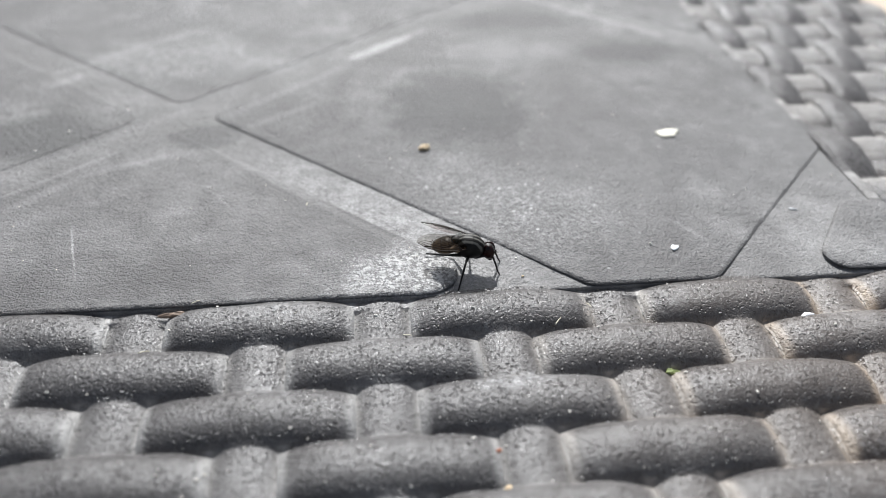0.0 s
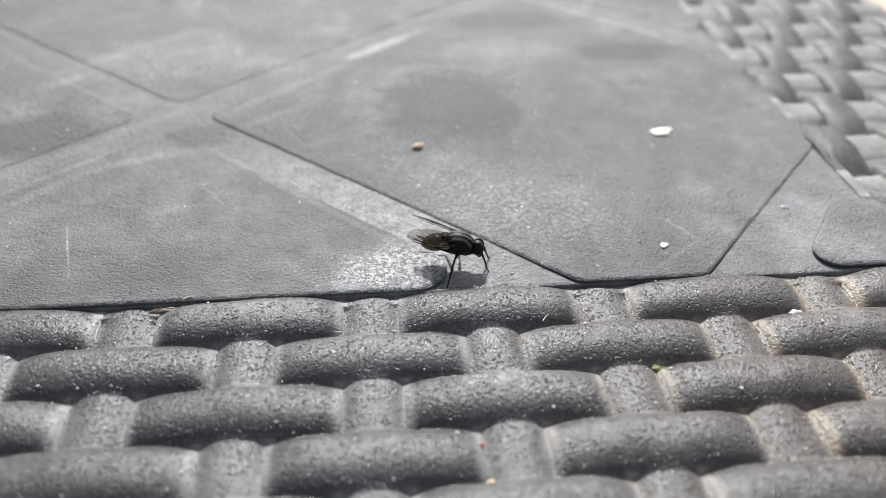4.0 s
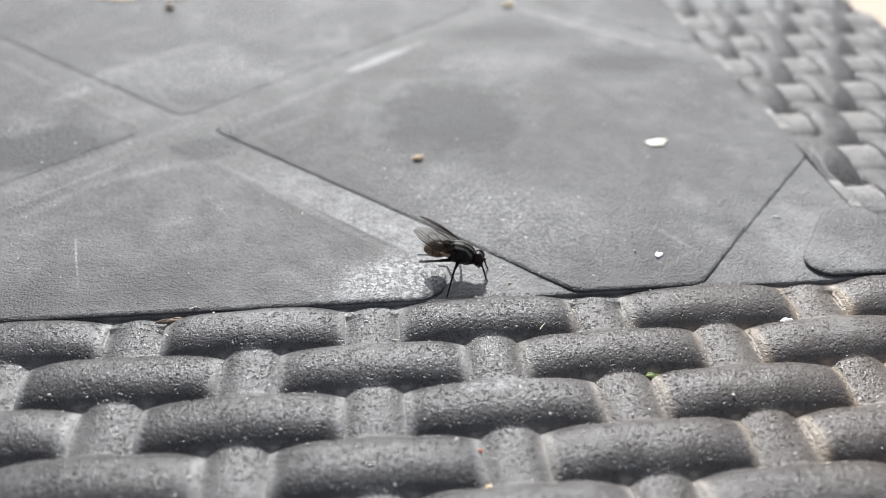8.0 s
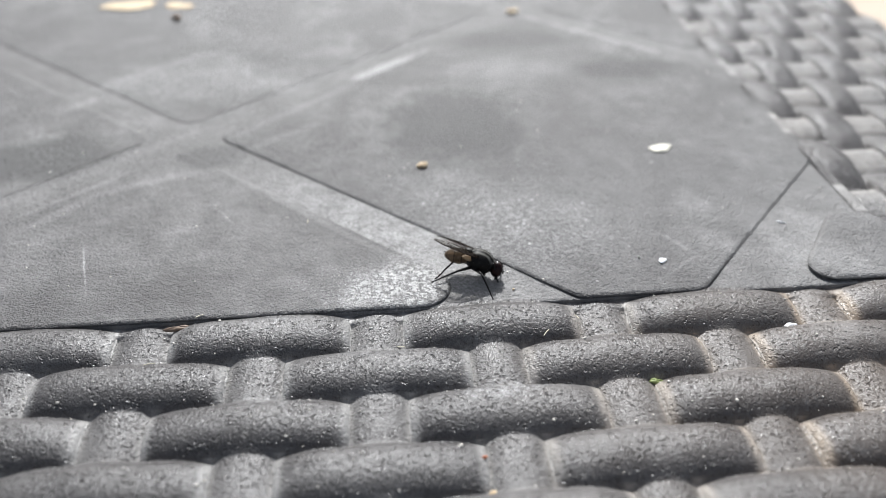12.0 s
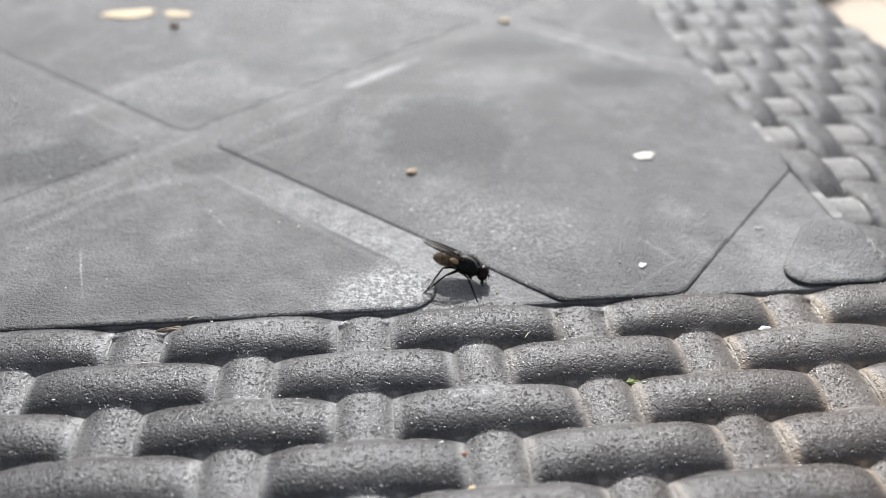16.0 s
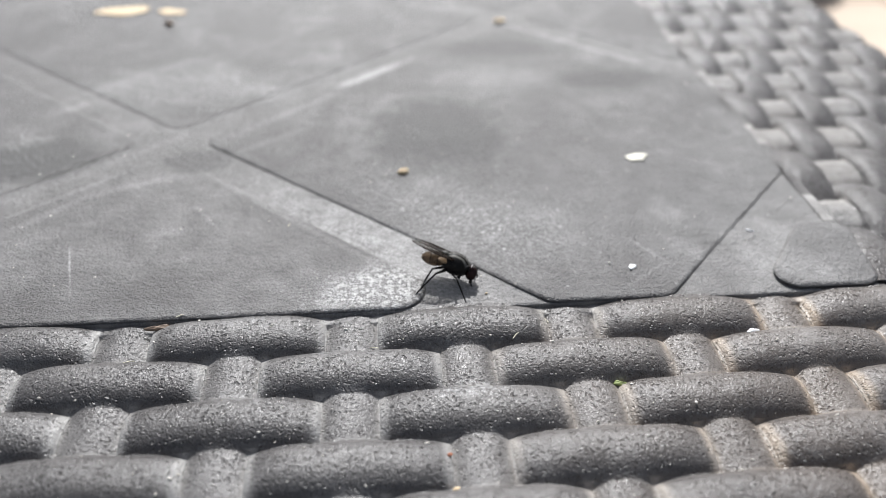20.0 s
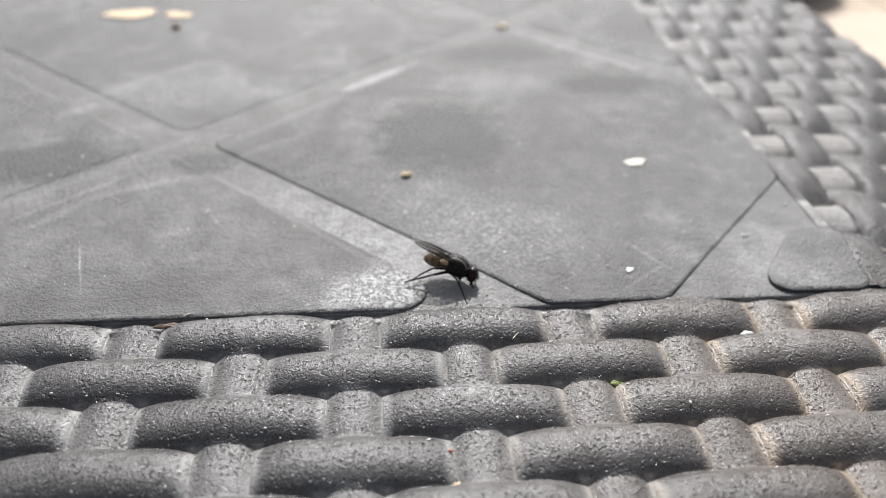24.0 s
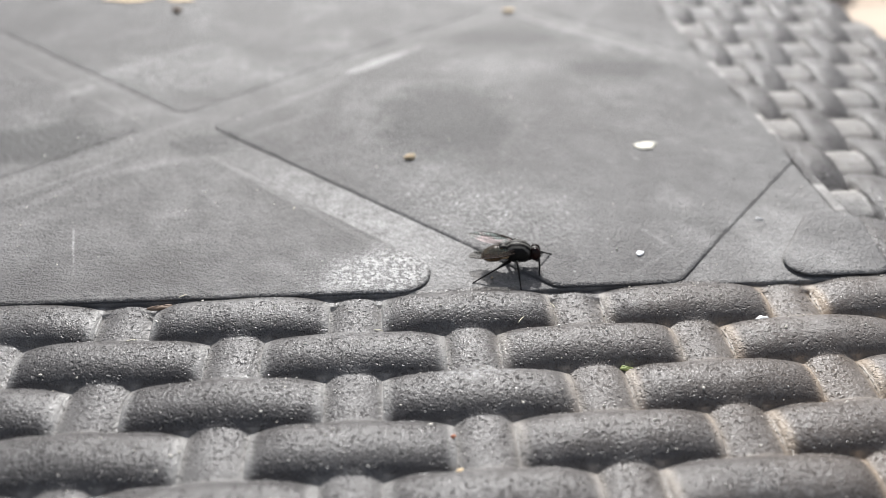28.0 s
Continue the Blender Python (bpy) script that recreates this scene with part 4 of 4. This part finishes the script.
FEET = [
    (0.0, "a", (-7.0, 8.6, 0.9), (-6.9, 7.0, 1.1)), (1.0, "a", (-7.2, 8.6, 0.9), (-7.4, 7.4, 1.5)), (2.0, "a", (-7.2, 8.6, 0.9), (-7.5, 7.6, 1.3)), (3.0, "a", (-7.0, 8.6, 1.0), (-8.0, 6.9, 1.0)),
    (3.5, "a", (-6.4, 9.6, 1.6), (-6.6, 8.0, 3.0)), (4.4, "a", (-6.8, 8.8, 1.0), (-7.6, 7.4, 1.4)), (5.5, "a", (-7.6, 8.2, 0.9), (-8.4, 7.1, 1.0)), (6.0, "a", (-7.8, 8.0, 0.9), (-8.5, 7.2, 0.9)), (6.5, "a", (-7.4, 8.2, 0.9), (-8.2, 7.0, 1.0)),
    (7.0, "a", (-7.2, 9.2, 1.2), (-7.6, 8.6, 1.6)), (7.6, "a", (-6.6, 8.8, 0.5), (-6.4, 7.4, 0.6)), (8.5, "a", (-6.6, 8.8, 0.7), (-6.6, 7.0, 1.2)), (9.0, "a", (-6.8, 8.8, 0.8), (-6.6, 7.4, 2.6)), (9.5, "a", (-6.2, 9.6, 1.0), (-7.0, 7.2, 2.0)), (10.05, "a", (-7.4, 8.6, 0.8), (-8.3, 6.5, 1.0)),
    (10.2, "b", foot(-3.6, 10.4), foot(-4.4, 3.7)), (11.2, "b", foot(-3.6, 10.2), foot(-4.4, 3.7)), (11.6, "c", (-3.9, 5.2, 0.0), (-4.6, 4.0, 0.0)), (12.0, "c", (-5.4, 5.6, 0.4), (-5.8, 5.2, 0.3)), (12.5, "c", (-5.2, 6.4, 0.6), (-4.6, 5.0, 0.2)),
    (14.5, "c", (-5.6, 5.2, 0.1), (-6.0, 4.9, 0.0)), (15.0, "c", (-5.2, 3.9, 0.0), (-5.6, 3.2, 0.0)), (15.5, "c", (-5.0, 5.0, 0.2), (-5.4, 4.6, 0.1)), (16.0, "c", (-4.8, 4.9, 0.1), (-5.2, 4.4, 0.0)), (16.5, "c", (-4.6, 4.4, 0.1), (-5.0, 4.0, 0.0)), (17.0, "c", (-4.8, 4.7, 0.1), (-5.2, 4.4, 0.0)),
    (17.5, "c", (-4.9, 4.4, 0.3), (-5.1, 4.9, 0.0)), (18.0, "c", (-4.8, 5.0, 0.1), (-5.4, 4.6, 0.0)), (18.5, "c", (-5.4, 5.2, 0.2), (-5.9, 4.9, 0.1)), (19.0, "c", (-4.6, 4.6, 0.1), (-4.9, 5.2, 0.2)), (19.5, "c", (-4.9, 5.5, 0.2), (-5.3, 5.2, 0.0)), (20.0, "c", (-4.5, 4.6, 0.0), (-4.8, 4.2, 0.0)),
    (20.5, "c", (-4.4, 5.2, 0.2), (-4.7, 4.6, 0.1)), (21.0, "c", (-4.3, 4.4, 0.1), (-4.6, 4.0, 0.0)), (21.5, "c", (-4.0, 4.1, 0.2), (-4.3, 3.4, 0.0)), (22.5, "c", (-4.6, 4.9, 0.2), (-5.0, 4.5, 0.0)), (23.5, "c", (-5.2, 5.2, 0.2), (-5.6, 4.7, 0.0)), (24.0, "c", (-5.8, 6.2, 0.5), (-6.3, 6.0, 0.5)),
    (25.0, "c", (-4.8, 6.0, 0.3), (-5.2, 5.6, 0.2)), (25.5, "c", (-4.5, 4.8, 0.1), (-4.8, 4.4, 0.0)), (26.0, "c", (-4.6, 5.4, 0.5), (-4.3, 3.7, 0.0)), (26.5, "c", (-4.8, 5.2, 0.2), (-5.2, 4.8, 0.1)), (27.0, "c", (-5.3, 6.0, 0.4), (-5.6, 5.6, 0.3)), (27.4, "c", (-4.2, 4.9, 0.2), (-4.5, 4.3, 0.0)), (27.65, "c", (-4.6, 4.0, 0.0), (-4.8, 3.4, 0.0)),
    (27.8, "d", foot(-1.6, 9.4), foot(-2.0, 3.2)), (28.0, "e", foot(1.6, 9.0), foot(0.9, 3.4))]
# seconds, then for the far and the near wing: sweep outwards, raise, twist (degrees)
WINGS = [(0.0, (12, 1, 21), (11, 3, 26)), (3.3, (12, 1, 21), (10, 2, 26)), (3.5, (12, 9, 30), (8, 6, 26)), (5.5, (12, 1, 21), (12, 1, 26)), (7.2, (12, 1, 21), (12, 2, 26)), (7.35, (8, 20, 25), (8, 11, 25)), (7.5, (4, 40, 20), (2, 18, 25)), (7.8, (4, 26, 16), (0, 16, 30)), (8.0, (4, 20, 14), (0, 14, 30)),
         (8.4, (10, -8, 20), (24, -20, 6)), (9.5, (10, -8, 20), (24, -20, 6)), (10.05, (11, 12, 4), (18, 2, 4)), (10.2, (15, 2, 0), (15, 2, 0)), (11.2, (14, 3, 0), (14, 2, 0)), (11.6, (0, 1, 2), (3, 1, 4)), (14.5, (0, 0, 2), (2, 1, 4)), (27.6, (0, 2, 2), (2, 2, 4)), (27.8, (13, 4, 0), (14, 2, 0)), (28.0, (14, 3, 0), (15, 2, 0))]


def between(rows, t):
    """A row's numbers at a time, eased linearly between rows."""
    for a, b in zip(rows, rows[1:]):
        if a[0] <= t <= b[0]:
            k = (t - a[0]) / (b[0] - a[0])
            return [p + (q - p) * k for p, q in zip(a[1:], b[1:])]
    return list(rows[-1][1:])


def metres(m):
    m = m.copy()
    m.translation *= MM
    return m


KNEE_UP, KNEE_BACK, KNEE_LOW, KNEE_FRONT = Vector((-0.6, 0.2, 1.0)), Vector((-0.3, -0.8, 0.05)), Vector((0, 0.6, -0.6)), Vector((1.0, 0, 0.45))


def motions():
    """All that moves: the fly's body, its wings and its legs."""
    walk(fly, [(r[0], metres(body_pose(*r[1:]))) for r in BODY])
    feet = [(t, *[c for p in (*STAND[s], far, near) for c in p]) for t, s, far, near in FEET]
    times = sorted({r[0] for r in BODY} | {r[0] for r in feet})
    order = [("front", 1), ("front", -1), ("middle", 1), ("middle", -1), ("hind", 1), ("hind", -1)]
    rows = {k: ([], []) for k in order}
    for t in times:
        inv = body_pose(*between(BODY, t)).inverted()
        f = between(feet, t)
        for i, k in enumerate(order):
            leg, shin, hip, a, b = legs[k]
            thigh, lower = bent(hip, inv @ Vector(f[3 * i:3 * i + 3]), a, b, k[1], KNEE_FRONT if k[0] == "front" else None if k[0] != "hind" else (KNEE_BACK if k[1] < 0 else KNEE_UP) if 11.5 < t < 27.7 else (KNEE_LOW if k[1] > 0 else None))
            rows[k][0].append((t, thigh))
            rows[k][1].append((t, lower))
    for k in order:
        walk(legs[k][0], rows[k][0])
        walk(legs[k][1], rows[k][1])
    for w, s, i in ((wings[0], 1, 1), (wings[1], -1, 2)):
        walk(w, [(r[0], pose(-0.3 * MM, s * 0.95 * MM, 0.66 * MM, 0, 0, 0) @ pose(0, 0, 0, 0, r[i][1], -s * r[i][0]) @ pose(0, 0, 0, -s * r[i][2], 0, 0)) for r in WINGS])


# ---- the paving, stone by stone ----
bm = box(-0.198, 0.198, -0.198, 0.198, -0.04, 0.0, 0.006)
stone = part("paving_stone", bm, M_PAVING, pavement)
flat_shade(stone)
rnd = random.Random(2)
first = True
for i in range(-4, 8):
    for k in range(-4, 10):
        ob = stone if first else new("paving_stone", stone.data)
        ob.parent = pavement
        ob.location = (i * 0.405, k * 0.405, rnd.uniform(-0.002, 0.0))
        first = False

motions()
